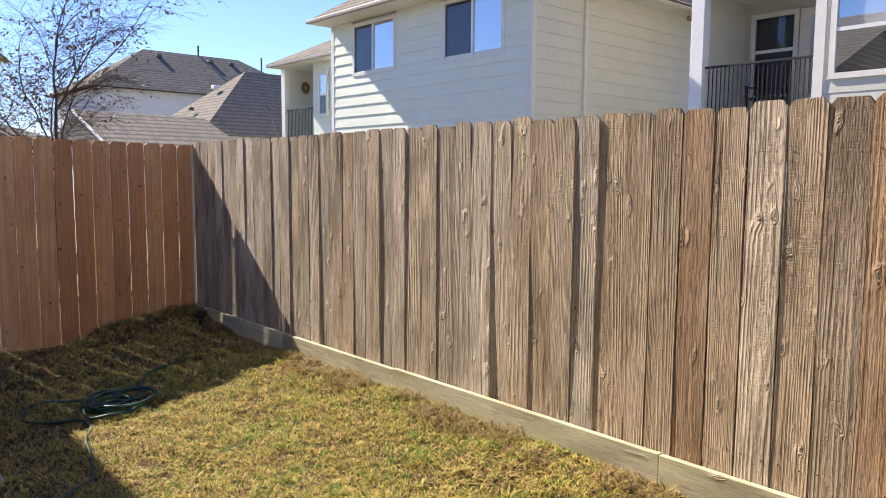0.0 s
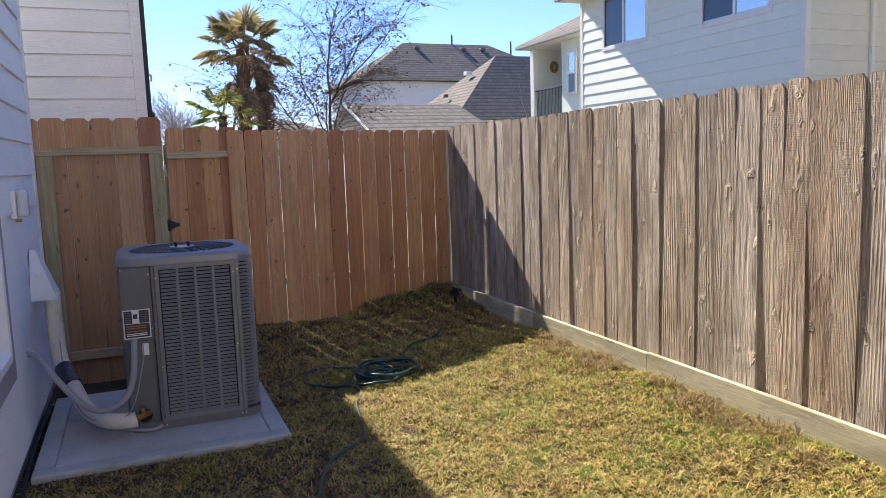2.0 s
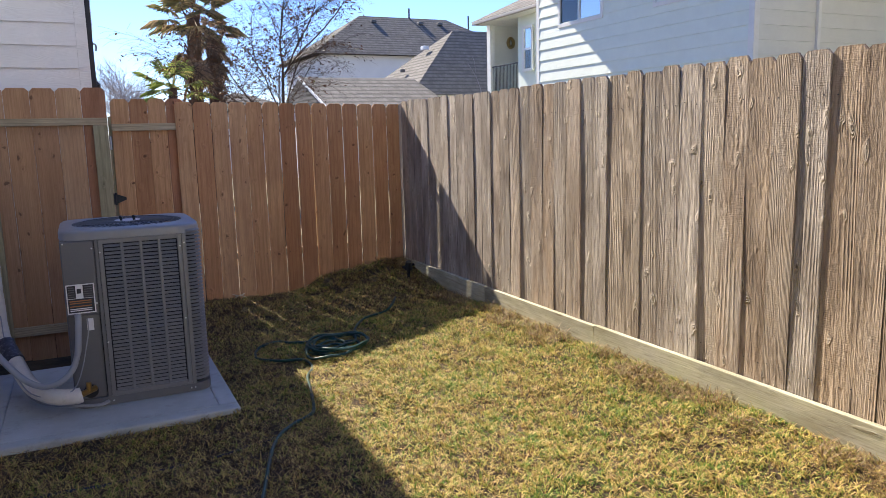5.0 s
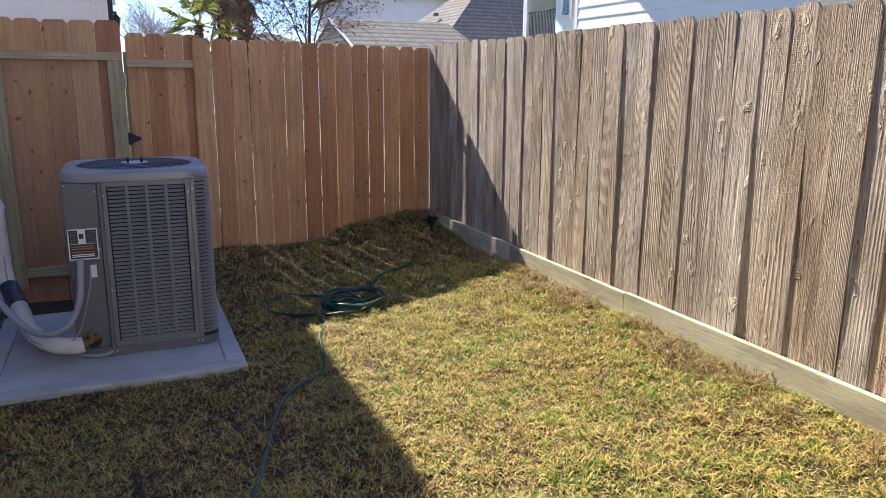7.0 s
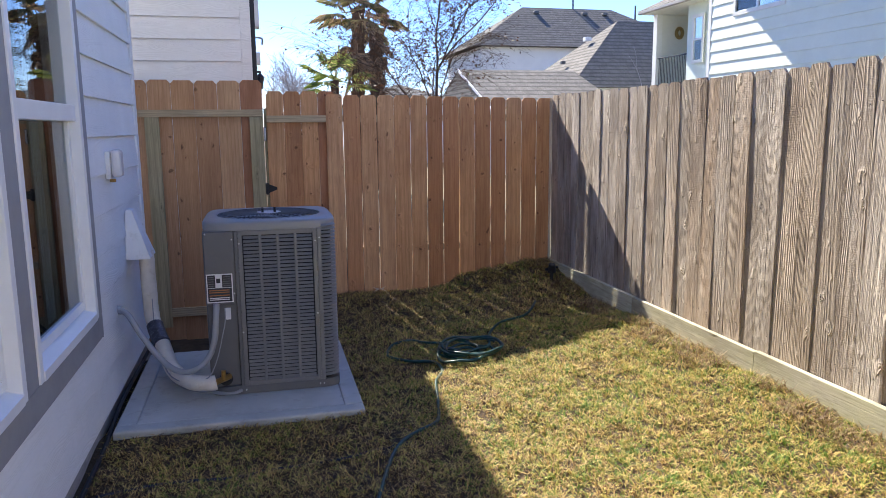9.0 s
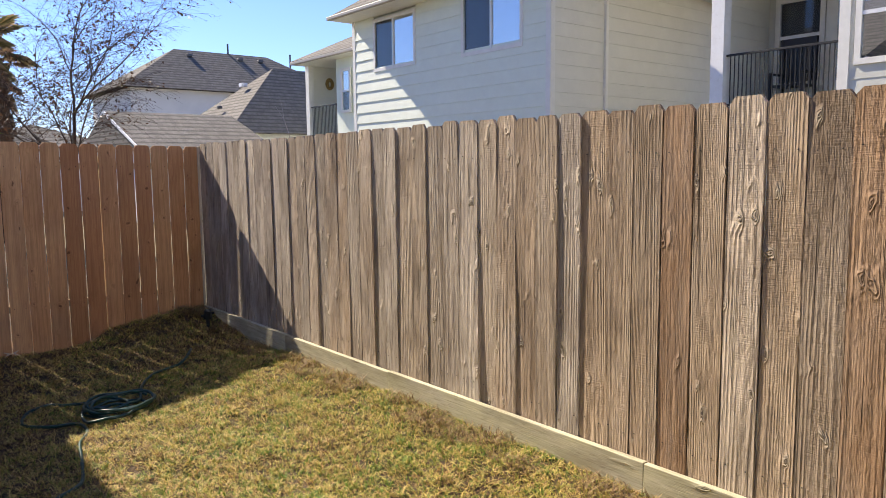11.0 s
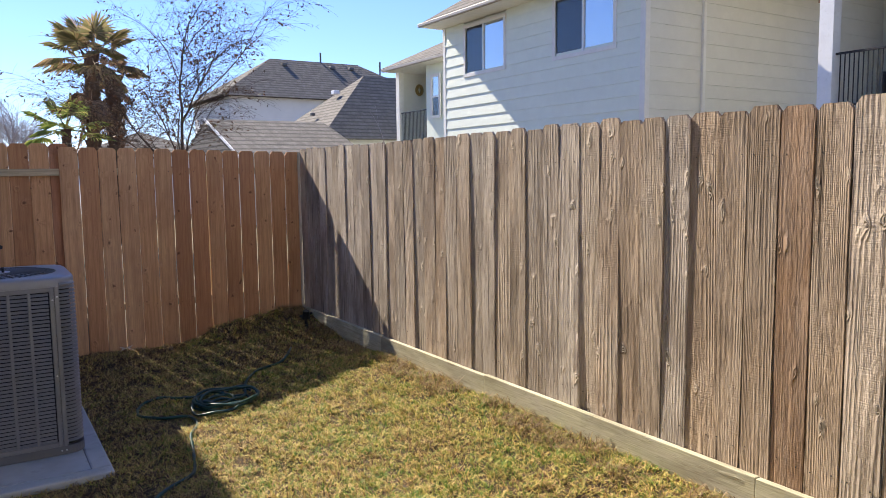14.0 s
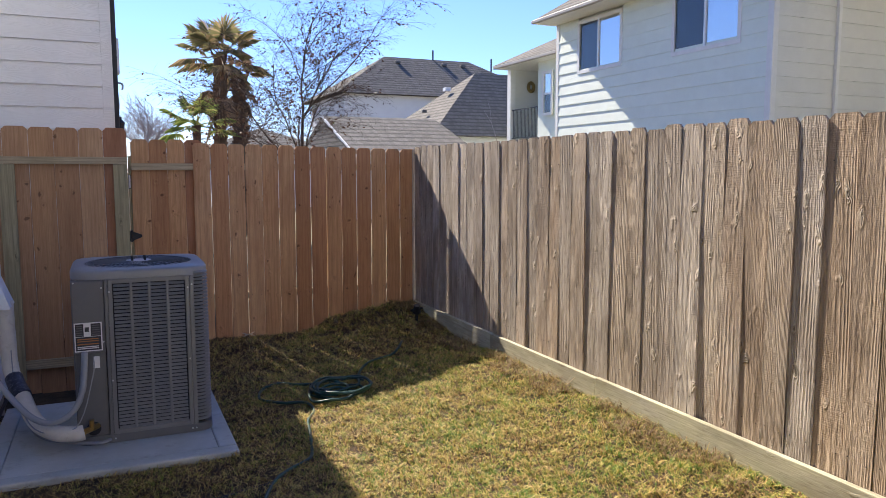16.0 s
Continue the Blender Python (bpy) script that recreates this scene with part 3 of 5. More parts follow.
def blades(name, count, region, seed, tall, keep, label, mat="grass"):
    """Curling blades of grass, each bent over in its own direction, in one mesh."""
    rng = np.random.default_rng(seed)
    (x0, x1), (y0, y1) = region
    x, y = rng.uniform(x0, x1, count), rng.uniform(y0, y1, count)
    ok = np.array([keep(a, b) for a, b in zip(x, y)])
    x, y = x[ok], y[ok]
    n = len(x)
    z = np.array([level(a, b) for a, b in zip(x, y)])
    clump = np.array([0.35 * noise.noise(Vector((a * 5, b * 5, 9))) + 0.5 * noise.noise(Vector((a * 14, b * 14, 3))) + 0.75 * noise.noise(Vector((a * 34, b * 34, 6))) for a, b in zip(x, y)])
    thick = clump > rng.uniform(-0.80, -0.22, n)              # bare gaps between the tufts
    x, y, z, clump = x[thick], y[thick], z[thick], clump[thick]
    n = len(x)
    z = z + 0.022 * clump
    h = rng.uniform(0.35, 1.1, n) * tall * (1.0 + 0.8 * clump)
    th = rng.uniform(0, 2 * np.pi, n)
    bend = rng.uniform(0.5, 1.7, n)
    w = rng.uniform(0.0016, 0.0036, n)
    dx, dy = np.cos(th), np.sin(th)
    rows = []
    for s, width in ((0.0, 1.0), (0.5, 0.85), (1.0, 0.1)):
        run = h * bend * s ** 1.4
        up = h * (s - 0.36 * s * s * bend)
        cx, cy, cz = x + dx * run, y + dy * run, z + up - 0.004
        rows.append((cx - dy * w * width, cy + dx * w * width, cz))
        rows.append((cx + dy * w * width, cy - dx * w * width, cz))
    verts = np.stack([np.stack(r, 1) for r in rows], 1).reshape(-1, 3)
    base = np.arange(n)[:, None] * 6
    faces = np.concatenate([base + np.array([[0, 1, 3, 2]]), base + np.array([[2, 3, 5, 4]])])
    me = bpy.data.meshes.new(name)
    me.from_pydata(verts.tolist(), [], faces.tolist())
    me.materials.append(M[mat])
    ob = new(name, me)
    return tagged(ob, label, "grass", kind="stuff")


def on_lawn(x, y):
    if -0.74 < x < 0.79 and 4.74 < y < 6.35:
        return False
    if x < 0.16 and y > 6.3:
        return False
    return noise.noise(Vector((x * 61, y * 61, 5))) > 0.5 * ease(5.9, 7.4, y) - 0.72      # thin grass by the new fence; soil showing through deepens its shaded strip


# ---- fences ----
def picket_mesh(name, width, height, thick, ear, seed, mat, axis, warp=0.0):
    """A dog-eared picket, foot at the origin, bowed and twisted by up to warp; axis is the way its width runs."""
    rng = random.Random(seed)
    w, h = width / 2, thick / 2
    rows = [(height - ear) * i / 6 for i in range(7)] + [height]
    bow, twist, cup = rng.uniform(-1, 1) * warp, rng.uniform(-1, 1) * warp, rng.uniform(-0.3, 0.6) * warp
    ph = rng.uniform(0, 6.28)
    bm = bmesh.new()
    rings = []
    for i, z in enumerate(rows):
        s = z / height
        off = bow * math.sin(3.1 * s + ph)
        tw = twist * (2 * s - 1)
        j0, j1 = (rng.uniform(-1, 1) * 0.0022 for _ in range(2))
        if i in (0, 6):
            j0 = j1 = 0
        l, r = (-w + j0, w + j1) if i < 7 else (-w + ear * 0.85, w - ear * 0.85)
        zz = z + (rng.uniform(-0.006, 0.006) if i == 6 else 0)
        row = []
        for u, d in ((l + 0.0035, -h), (0.0, -h - cup), (r - 0.0035, -h), (r - 0.0028, -h + 0.011), (r, -h + 0.0115), (r, h), (l, h), (l, -h + 0.0115), (l + 0.0028, -h + 0.011)):
            dd = d + off + tw * u / w
            row.append(bm.verts.new((u, dd, zz) if axis == 0 else (dd, -u, zz)))
        rings.append(row)
    for a, b in zip(rings, rings[1:]):
        for k in range(9):
            bm.faces.new((a[k], a[(k + 1) % 9], b[(k + 1) % 9], b[k]))
    bm.faces.new(rings[0][::-1])
    bm.faces.new(rings[-1])
    bmesh.ops.recalc_face_normals(bm, faces=bm.faces)
    me = mesh_from(name, bm)
    me.materials.append(mat)
    return me


def nails(parent, spots, axis):
    """Rusted nail heads, two to a rail."""
    me = mesh_from("nail", cyl((0, 0, -0.001), (0, 0, 0.0015), 0.0035, n=6))
    me.materials.append(M["black"])
    for p in spots:
        ob = new("nail", me)
        ob.matrix_basis = Matrix.Translation(p) @ (Matrix.Rotation(radians(-90), 4, "Y") if axis == 1 else Matrix.Rotation(radians(90), 4, "X"))
        attach(ob, parent)


PITCH, FOOT, HEAD, OLD_X = 0.1735, 0.19, 2.035, 3.352
old_fence = thing("weathered_fence", (OLD_X, 3.5, 0.0), "weathered grey-brown cedar picket fence with dog-eared tops", "fence", kind="structure")
rng = random.Random(11)
old_me = [picket_mesh("picket", PITCH - 0.0025, HEAD - FOOT, 0.016, 0.030, 20 + i, M["old_wood"], 1, 0.0035) for i in range(16)]
red_me = [picket_mesh("picket", PITCH - 0.0025, HEAD - FOOT, 0.016, 0.030, 40 + i, M["red_wood"], 1, 0.002) for i in range(3)]
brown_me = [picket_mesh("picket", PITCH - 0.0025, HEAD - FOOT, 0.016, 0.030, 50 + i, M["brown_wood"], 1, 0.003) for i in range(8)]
# joints between the boards, from the open end of the yard to the corner
JOINTS = [0.61, 0.789, 0.963, 1.14, 1.317, 1.495, 1.674, 1.844, 2.017, 2.189, 2.356, 2.532, 2.699, 2.87, 3.033, 3.21, 3.375, 3.565, 3.732, 3.907, 4.083, 4.263, 4.423, 4.575,
          4.764, 4.938, 5.095, 5.275, 5.444, 5.611, 5.785, 5.944, 6.12, 6.27, 6.46, 6.632, 6.81, 6.98, 7.138, 7.31, 7.487, 7.66, 7.84, 8.02]
JOINTS = [0.61 - 0.175 * i for i in range(23, 0, -1)] + JOINTS
# boards that sit back: how far at the foot, at the head
SUNK = {-1: (0.014, 0.003), 2: (0.001, 0.011), 6: (0.003, 0.003), 8: (0.0, 0.007), 9: (0.010, 0.009), 12: (0.004, 0.002), 13: (0.003, 0.003), 14: (0.014, 0.001), 17: (0.004, 0.006),
        19: (0.002, 0.005), 21: (0.009, 0.001), 24: (0.001, 0.006), 26: (0.009, 0.003), 29: (0.004, 0.004), 31: (0.002, 0.006), 34: (0.006, 0.002), 37: (0.004, 0.004)}
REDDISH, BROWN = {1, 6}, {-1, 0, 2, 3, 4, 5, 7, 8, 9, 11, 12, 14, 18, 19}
spots = []
for i, (a, b) in enumerate(zip(JOINTS, JOINTS[1:])):
    k = i - 24
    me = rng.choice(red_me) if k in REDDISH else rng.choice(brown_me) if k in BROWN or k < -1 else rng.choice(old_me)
    ob = new("picket", me)
    foot, head = SUNK.get(k, (0.0, 0.0))
    foot, head = foot + rng.uniform(-0.0022, 0.0036), head + rng.uniform(-0.0022, 0.0036)
    ob.matrix_basis = Matrix.Translation((OLD_X + foot, (a + b) / 2, FOOT + rng.uniform(-0.004, 0.004))) @ Matrix.Rotation(math.atan2(head - foot, HEAD - FOOT), 4, "Y") @ \
        Matrix.Rotation(radians(rng.uniform(-1.3, 0.7)), 4, "Z") @ Matrix.Diagonal((1, (b - a - 0.0012 + (0.012 if max(foot, head) > 0.006 else 0.0)) / (PITCH - 0.0025), 1 + rng.uniform(-0.009, 0.003), 1))
    attach(ob, old_fence)
    if -2 < k < 30:
        for z in (0.33, 1.80):
            x = OLD_X + foot + (head - foot) * (z - FOOT) / (HEAD - FOOT) - 0.0085
            spots += [(x, (a + b) / 2 - 0.05, z + rng.uniform(-0.01, 0.01)), (x, (a + b) / 2 + 0.05, z + rng.uniform(-0.01, 0.01))]
for z in (0.33, 1.08, 1.80):
    part("rail", box((3.374, -3.4, z - 0.045), (3.412, 8.03, z + 0.045), 0.003), M["kick"], old_fence)
for i in range(6):
    y = -3.3 + 2.27 * i
    part("post", box((3.413, y - 0.045, -0.3), (3.503, y + 0.045, 1.95), 0.004), M["pine_z"], old_fence)
nails(old_fence, spots, 1)
kicks = [(-3.4, 0.05), (0.052, 2.06), (2.062, 4.35), (4.352, 6.02), (6.022, 8.03)]
for i, (a, b) in enumerate(kicks):
    part("kickboard", box((3.302, a, -0.12), (3.341, b, 0.208 + 0.004 * ((i * 7) % 3)), 0.004), M["kick"], old_fence, "greenish treated pine kickboard, mud-stained")
part("corner_strip", box((3.316, 8.014, 0.20), (3.340, 8.034, 2.0), 0.002), M["pale_wood"], old_fence, "pale wooden corner strip")

new_fence = thing("cedar_fence", (2.0, 8.05, 0.0), "fresh orange-brown cedar picket fence with dog-eared tops", "fence", kind="structure")
new_me = [picket_mesh("picket", 0.1755, 2.16, 0.016, 0.030, 60 + i, M["new_wood"], 0) for i in range(5)]
spots = []
for k in range(14):
    x = 0.951 + 0.1775 * k
    ob = new("picket", rng.choice(new_me))
    ob.matrix_basis = Matrix.Translation((x + rng.uniform(-0.0012, 0.0012), 8.046 + rng.uniform(-0.002, 0.003), -0.125 - 0.0025 * k + rng.uniform(-0.004, 0.004))) @ Matrix.Rotation(radians(rng.uniform(-1.2, 1.2)), 4, "Z") @ \
        Matrix.Rotation(radians(rng.uniform(-0.05, 0.05)), 4, "Y") @ Matrix.Diagonal((rng.choice((0.985, 0.974, 0.970, 0.950)), 1, 1, 1))
    attach(ob, new_fence)
    for z in (0.40, 1.79):
        spots += [(x - 0.05, 8.0375, z + rng.uniform(-0.012, 0.012)), (x + 0.05, 8.0375, z + rng.uniform(-0.012, 0.012))]
back_me = [picket_mesh("picket", 0.1518, 2.19, 0.016, 0.030, 70 + i, M["new_wood"], 0) for i in range(2)]
# the fourth board's recess shade is put into its tone
back_me.append(picket_mesh("picket", 0.1518, 2.19, 0.016, 0.030, 73, M["shaded_cedar"], 0))
for k in range(4):
    ob = new("picket", back_me[2 if k == 3 else k % 2])
    ob.matrix_basis = Matrix.Translation((0.356 + 0.1727 * k, 8.106, -0.12 + rng.uniform(-0.004, 0.004))) @ Matrix.Diagonal((1.128, 1, 1, 1))
    attach(ob, new_fence)
for z in (0.40, 1.79):
    part("rail", box((0.268, 8.057, z - 0.035), (3.335, 8.095, z + 0.035), 0.003), M["pine_x"], new_fence, "pale treated pine rail")
part("post", box((0.243, 8.118, -0.3), (0.352, 8.20, 1.9), 0.004), M["pine_z"], new_fence)
part("post", box((2.30, 8.10, -0.3), (2.39, 8.19, 1.9), 0.004), M["pine_z"], new_fence)
nails(new_fence, spots, 0)

gate = thing("garden_gate", (-0.3, 8.05, 0.0), "closed cedar garden gate framed in treated pine", "gate")
gate_me = [picket_mesh("picket", 0.2155, 2.62, 0.016, 0.036, 80 + i, M["gate_wood"], 0, 0.004) for i in range(3)]
gate_me.append(picket_mesh("picket", 0.2155, 2.62, 0.016, 0.036, 85, M["shaded_cedar"], 0, 0.004))
for k in range(6):
    ob = new("picket", gate_me[3 if k == 0 else k % 3])
    ob.matrix_basis = Matrix.Translation((0.128 - 0.218 * k, 8.070 + rng.uniform(-0.003, 0.003), -0.45 + rng.uniform(-0.006, 0.006)))
    attach(ob, gate)
part("top_rail", box((-1.10, 8.022, 1.815), (0.236, 8.060, 1.885), 0.003), M["pine_x"], gate, "pale treated pine rail")
part("bottom_rail", box((-0.755, 8.022, -0.195), (0.10, 8.060, -0.105), 0.003), M["pine_x"], gate)
part("stile", box((0.102, 8.022, -0.30), (0.234, 8.060, 1.813), 0.003), M["pine_z"], gate)
part("stile", box((-0.89, 8.022, -0.30), (-0.757, 8.060, 1.813), 0.003), M["pine_z"], gate)
for z in (1.09,):
    h = part("hinge", box((0.228, 8.010, z - 0.055), (0.262, 8.021, z + 0.055), 0.002), M["black"], gate, "black strap hinge")
    part("strap", prism([(0.262, z - 0.045), (0.262, z + 0.045), (0.345, z + 0.012), (0.345, z - 0.012)], 1, 8.012, 8.018), M["black"], h)
    part("hinge_pin", cyl((0.248, 8.004, z - 0.06), (0.248, 8.004, z + 0.06), 0.008, n=8), M["black"], h)
latch = part("hinge", box((0.236, 8.010, 1.57), (0.262, 8.021, 1.71), 0.002), M["black"], gate, "black butt hinge with worn bright edges")
part("hinge_pin", cyl((0.249, 8.004, 1.575), (0.249, 8.004, 1.705), 0.009, n=8), M["steel"], latch)

# unseen wall closing the yard behind, white to bounce sunlight into the shade
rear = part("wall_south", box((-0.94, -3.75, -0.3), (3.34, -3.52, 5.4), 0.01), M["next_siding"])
tagged(rear, "unseen white wall added to close the yard and bounce sunlight into it", "wall", kind="structure")

# ---- own house ----
WALL = -0.79
own = thing("own_house", (WALL, 3.0, -0.15), "white lap-sided house wall with two sash windows", "house", kind="structure")
WINDOWS = [(3.66, 4.86), (2.28, 3.48)]
W0, W1 = 0.60, 2.62
part("foundation", box((-1.2, -3.5, -0.5), (WALL - 0.02, 6.86, 0.02), 0.004), M["slab"], own, "grey concrete foundation")
for a, b, z0, z1 in ((-3.5, 2.28, 0.02, 6.2), (4.86, 6.86, 0.02, 6.2), (2.28, 4.86, 0.02, W0), (2.28, 4.86, W1, 6.2), (3.48, 3.66, W0, W1)):
    part("wall", box((WALL - 0.16, a, z0), (WALL - 0.016, b, z1)), M["own_siding"], own)
part("end_wall", box((-6.5, 6.70, -0.15), (WALL - 0.165, 6.86, 6.2)), M["own_siding"], own)
siding(own, 1, WALL - 0.016, 1, -3.5, 6.77, -0.03, 6.15, 0.240, M["own_siding"], [(2.16, 4.98, 0.46, W1 + 0.12)])
part("corner_board", box((WALL - 0.016, 6.77, -0.06), (WALL + 0.010, 6.88, 6.15), 0.002), M["white_trim"], own)
for a, b, c, d in ((2.16, 4.98, 0.46, W0), (2.16, 4.98, W1, W1 + 0.12), (2.16, 2.28, W0, W1), (3.48, 3.66, W0, W1), (4.86, 4.98, W0, W1)):
    part("window_casing", box((WALL - 0.016, a + 0.001, c + 0.001), (WALL + 0.012, b - 0.001, d - 0.001), 0.002), M["grey_trim"], own, "grey painted casing")
part("soffit", box((WALL - 0.4, -3.8, 6.15), (-0.12, 7.2, 6.30), 0.004), M["white_trim"], own)
part("roof", prism([(-0.10, 6.30), (-0.10, 6.36), (-6.5, 9.0), (-6.5, 8.9)], 1, -3.8, 7.2), M["roof_y"], own)
part("inner_wall", box((-4.5, 1.6, 0.0), (-4.4, 5.6, 2.8)), M["room"], own)
part("inner_wall", box((-4.4, 1.5, 0.0), (WALL - 0.17, 1.6, 2.8)), M["room"], own)
part("inner_wall", box((-4.4, 5.6, 0.0), (WALL - 0.17, 5.7, 2.8)), M["room"], own)
part("inner_floor", box((-4.4, 1.6, 0.0), (WALL - 0.17, 5.6, 0.03)), M["room"], own)
part("inner_ceiling", box((-4.4, 1.6, 2.75), (WALL - 0.17, 5.6, 2.8)), M["room"], own)


def sash_window(number, y0, y1):
    """White vinyl single-hung window with an outer frame, an upper pane, a lower sash and a blind behind."""
    w = thing("window_%d" % number, (WALL, (y0 + y1) / 2, W0), "white vinyl single-hung window in a grey casing", "window", kind="structure")
    y0, y1 = y0 + 0.002, y1 - 0.002
    x0, x1 = WALL - 0.075, WALL + 0.020
    f = 0.055
    mid = 1.79
    for n, lo, hi in (("window_frame", (x0, y0, W0 + 0.002), (x1, y0 + f, W1 - 0.002)), ("window_frame", (x0, y1 - f, W0 + 0.002), (x1, y1, W1 - 0.002)),
                      ("window_frame", (x0, y0 + f, W1 - f), (x1, y1 - f, W1 - 0.002))):
        part(n, box(lo, hi, 0.004), M["vinyl"], w)
    part("window_sill", prism([(x0, W0 + 0.002), (x1 + 0.004, W0 + 0.002), (x1 + 0.004, W0 + 0.045), (x0, W0 + 0.075)], 1, y0 + f, y1 - f), M["vinyl"], w)
    part("meeting_rail", box((x0 + 0.004, y0 + f, mid - 0.05), (x1 - 0.02, y1 - f, mid + 0.04), 0.004), M["vinyl"], w)
    part("pane", box((x0 + 0.030, y0 + f, mid + 0.041), (x0 + 0.034, y1 - f, W1 - f)), M["glass"], w).visible_shadow = False
    s = 0.05
    a, b = y0 + f + 0.001, y1 - f - 0.001
    for lo, hi in (((x0 + 0.006, a, W0 + 0.076), (x0 + 0.040, a + s, mid - 0.051)), ((x0 + 0.006, b - s, W0 + 0.076), (x0 + 0.040, b, mid - 0.051)),
                   ((x0 + 0.006, a + s, W0 + 0.076), (x0 + 0.040, b - s, W0 + 0.125))):
        part("sash", box(lo, hi, 0.003), M["vinyl"], w)
    part("pane", box((x0 + 0.018, a + s, W0 + 0.125), (x0 + 0.022, b - s, mid - 0.051)), M["glass"], w).visible_shadow = False
    for k in range(3):
        y = b - 0.10 - 0.055 * k
        part("blind_slat", box((x0 - 0.10, y - 0.035, W0 + 0.05), (x0 - 0.095, y + 0.002, W1 - 0.05)), M["blind"], w)
    return w


for i, (a, b) in enumerate(WINDOWS):
    sash_window(i + 1, a, b)

# outlet cover, line-set hood, pipes
outlet = thing("outlet_cover", (WALL, 5.55, 1.45), "clear plastic weatherproof outlet cover on the white wall", "outlet")
part("base", box((WALL - 0.002, 5.48, 1.375), (WALL + 0.03, 5.62, 1.555), 0.006), M["white_trim"], outlet)
part("cover", box((WALL + 0.031, 5.49, 1.385), (WALL + 0.095, 5.61, 1.565), 0.02), M["plastic"], outlet, "clear bubble cover")
part("cord_hook", box((WALL + 0.012, 5.53, 1.352), (WALL + 0.05, 5.55, 1.374), 0.003), M["brass"], outlet)

hood = thing("line_hood", (WALL, 6.05, 0.8), "white sheet hood over the pipes leaving the wall", "pipe hood")
bm = bmesh.new()
xa, xb = WALL, WALL + 0.17
v = [bm.verts.new(p) for p in ((xa, 5.93, 0.76), (xb, 5.93, 0.76), (xb, 6.22, 0.76), (xa, 6.22, 0.76), (xa + 0.01, 6.0, 1.12), (xa + 0.05, 6.0, 1.12), (xa + 0.05, 6.15, 1.12), (xa + 0.01, 6.15, 1.12))]
for q in ((0, 1, 5, 4), (1, 2, 6, 5), (2, 3, 7, 6), (3, 0, 4, 7), (4, 5, 6, 7), (3, 2, 1, 0)):
    bm.faces.new([v[i] for i in q])
bmesh.ops.bevel(bm, geom=list(bm.edges), offset=0.006, segments=2, affect="EDGES")
part("hood", bm, M["white_trim"], hood)

line = thing("line_set", (-0.65, 6.0, 0.3), "white insulated refrigerant pipe bending down to the unit", "pipe")
part("insulation", tube([(-0.67, 6.08, 0.80), (-0.665, 6.07, 0.55), (-0.645, 6.0, 0.30), (-0.56, 5.78, 0.16), (-0.46, 5.46, 0.065), (-0.33, 5.22, 0.045), (-0.20, 5.13, 0.05), (-0.155, 5.125, 0.055)], 0.056, 12, 0.050),
     M["foam"], line, "dirty white pipe insulation", True)
part("tape", tube([(-0.625, 5.94, 0.262), (-0.597, 5.865, 0.212), (-0.558, 5.775, 0.158)], 0.0605, 12), M["foil"], line, "crumpled foil tape", True)
part("liquid_line", tube([(-0.635, 6.10, 0.78), (-0.64, 6.06, 0.5), (-0.61, 5.95, 0.26), (-0.55, 5.72, 0.07), (-0.42, 5.36, -0.02), (-0.10, 5.16, -0.04), (0.0, 5.2, -0.04)], 0.011, 8), M["conduit"], line, "", True)
part("valve", cyl((-0.158, 5.125, 0.055), (-0.075, 5.24, 0.05), 0.02, n=10), M["brass"], line, "brass service valve")
part("valve_cap", cyl((-0.11, 5.17, 0.05), (-0.11, 5.17, 0.115), 0.016, n=8), M["brass"], line)

whip = thing("power_whip", (-0.5, 5.5, 0.2), "grey flexible conduit looping from the wall to the unit", "conduit")
part("conduit", tube([(WALL, 5.48, 0.50), (-0.72, 5.45, 0.47), (-0.62, 5.34, 0.34), (-0.47, 5.19, 0.19), (-0.34, 5.10, 0.15), (-0.22, 5.10, 0.20), (-0.155, 5.13, 0.32), (-0.135, 5.18, 0.50), (-0.132, 5.21, 0.56)], 0.020, 10),
     M["conduit"], whip, "", True)
part("connector", cyl((WALL - 0.001, 5.48, 0.50), (WALL + 0.03, 5.48, 0.495), 0.03, n=10), M["conduit"], whip)
part("control_wire", tube([(-0.64, 6.0, 0.45), (-0.60, 5.8, 0.2), (-0.45, 5.3, 0.06), (-0.2, 5.10, 0.10), (-0.09, 5.17, 0.40), (-0.08, 5.21, 0.53)], 0.004, 6), M["conduit"], whip)

# thin black tube stands in for the shadow gap under the siding
foot_line = thing("foot_shadow_line", (WALL + 0.03, 5.5, -0.1), "thin black line standing for the shadow gap at the foot of the house wall", "pipe")
part("tube", tube([(WALL + 0.035, 6.80, -0.065), (WALL + 0.03, 6.0, -0.068), (WALL + 0.025, 5.2, -0.068), (WALL + 0.03, 4.6, -0.13), (WALL + 0.025, 3.6, -0.14), (WALL + 0.025, 2.0, -0.14)], 0.014, 8), M["black"], foot_line, "", True)

pad = thing("concrete_pad", (0.0, 5.5, -0.16), "grey concrete pad under the air conditioner", "concrete pad", kind="structure")
part("slab", box((-0.615, 4.875, -0.30), (0.650, 6.36, -0.082), 0.004), M["concrete"], pad)
for lo, hi in (((-0.735, 4.755), (0.773, 4.872)), ((0.653, 4.8745), (0.773, 6.36)), ((-0.735, 4.8745), (-0.618, 6.36))):
    part("border", box((*lo, -0.30), (*hi, -0.080), 0.012), M["concrete"], pad, "smoother screeded border")

# ---- air conditioner ----
AX0, AX1, AY0, AY1, AZ0, AZ1 = -0.20, 0.665, 5.234, 6.10, -0.078, 1.035
ac = thing("air_conditioner", (0.23, 5.67, AZ0), "dark grey louvred outdoor air conditioner on a concrete pad", "air conditioner")


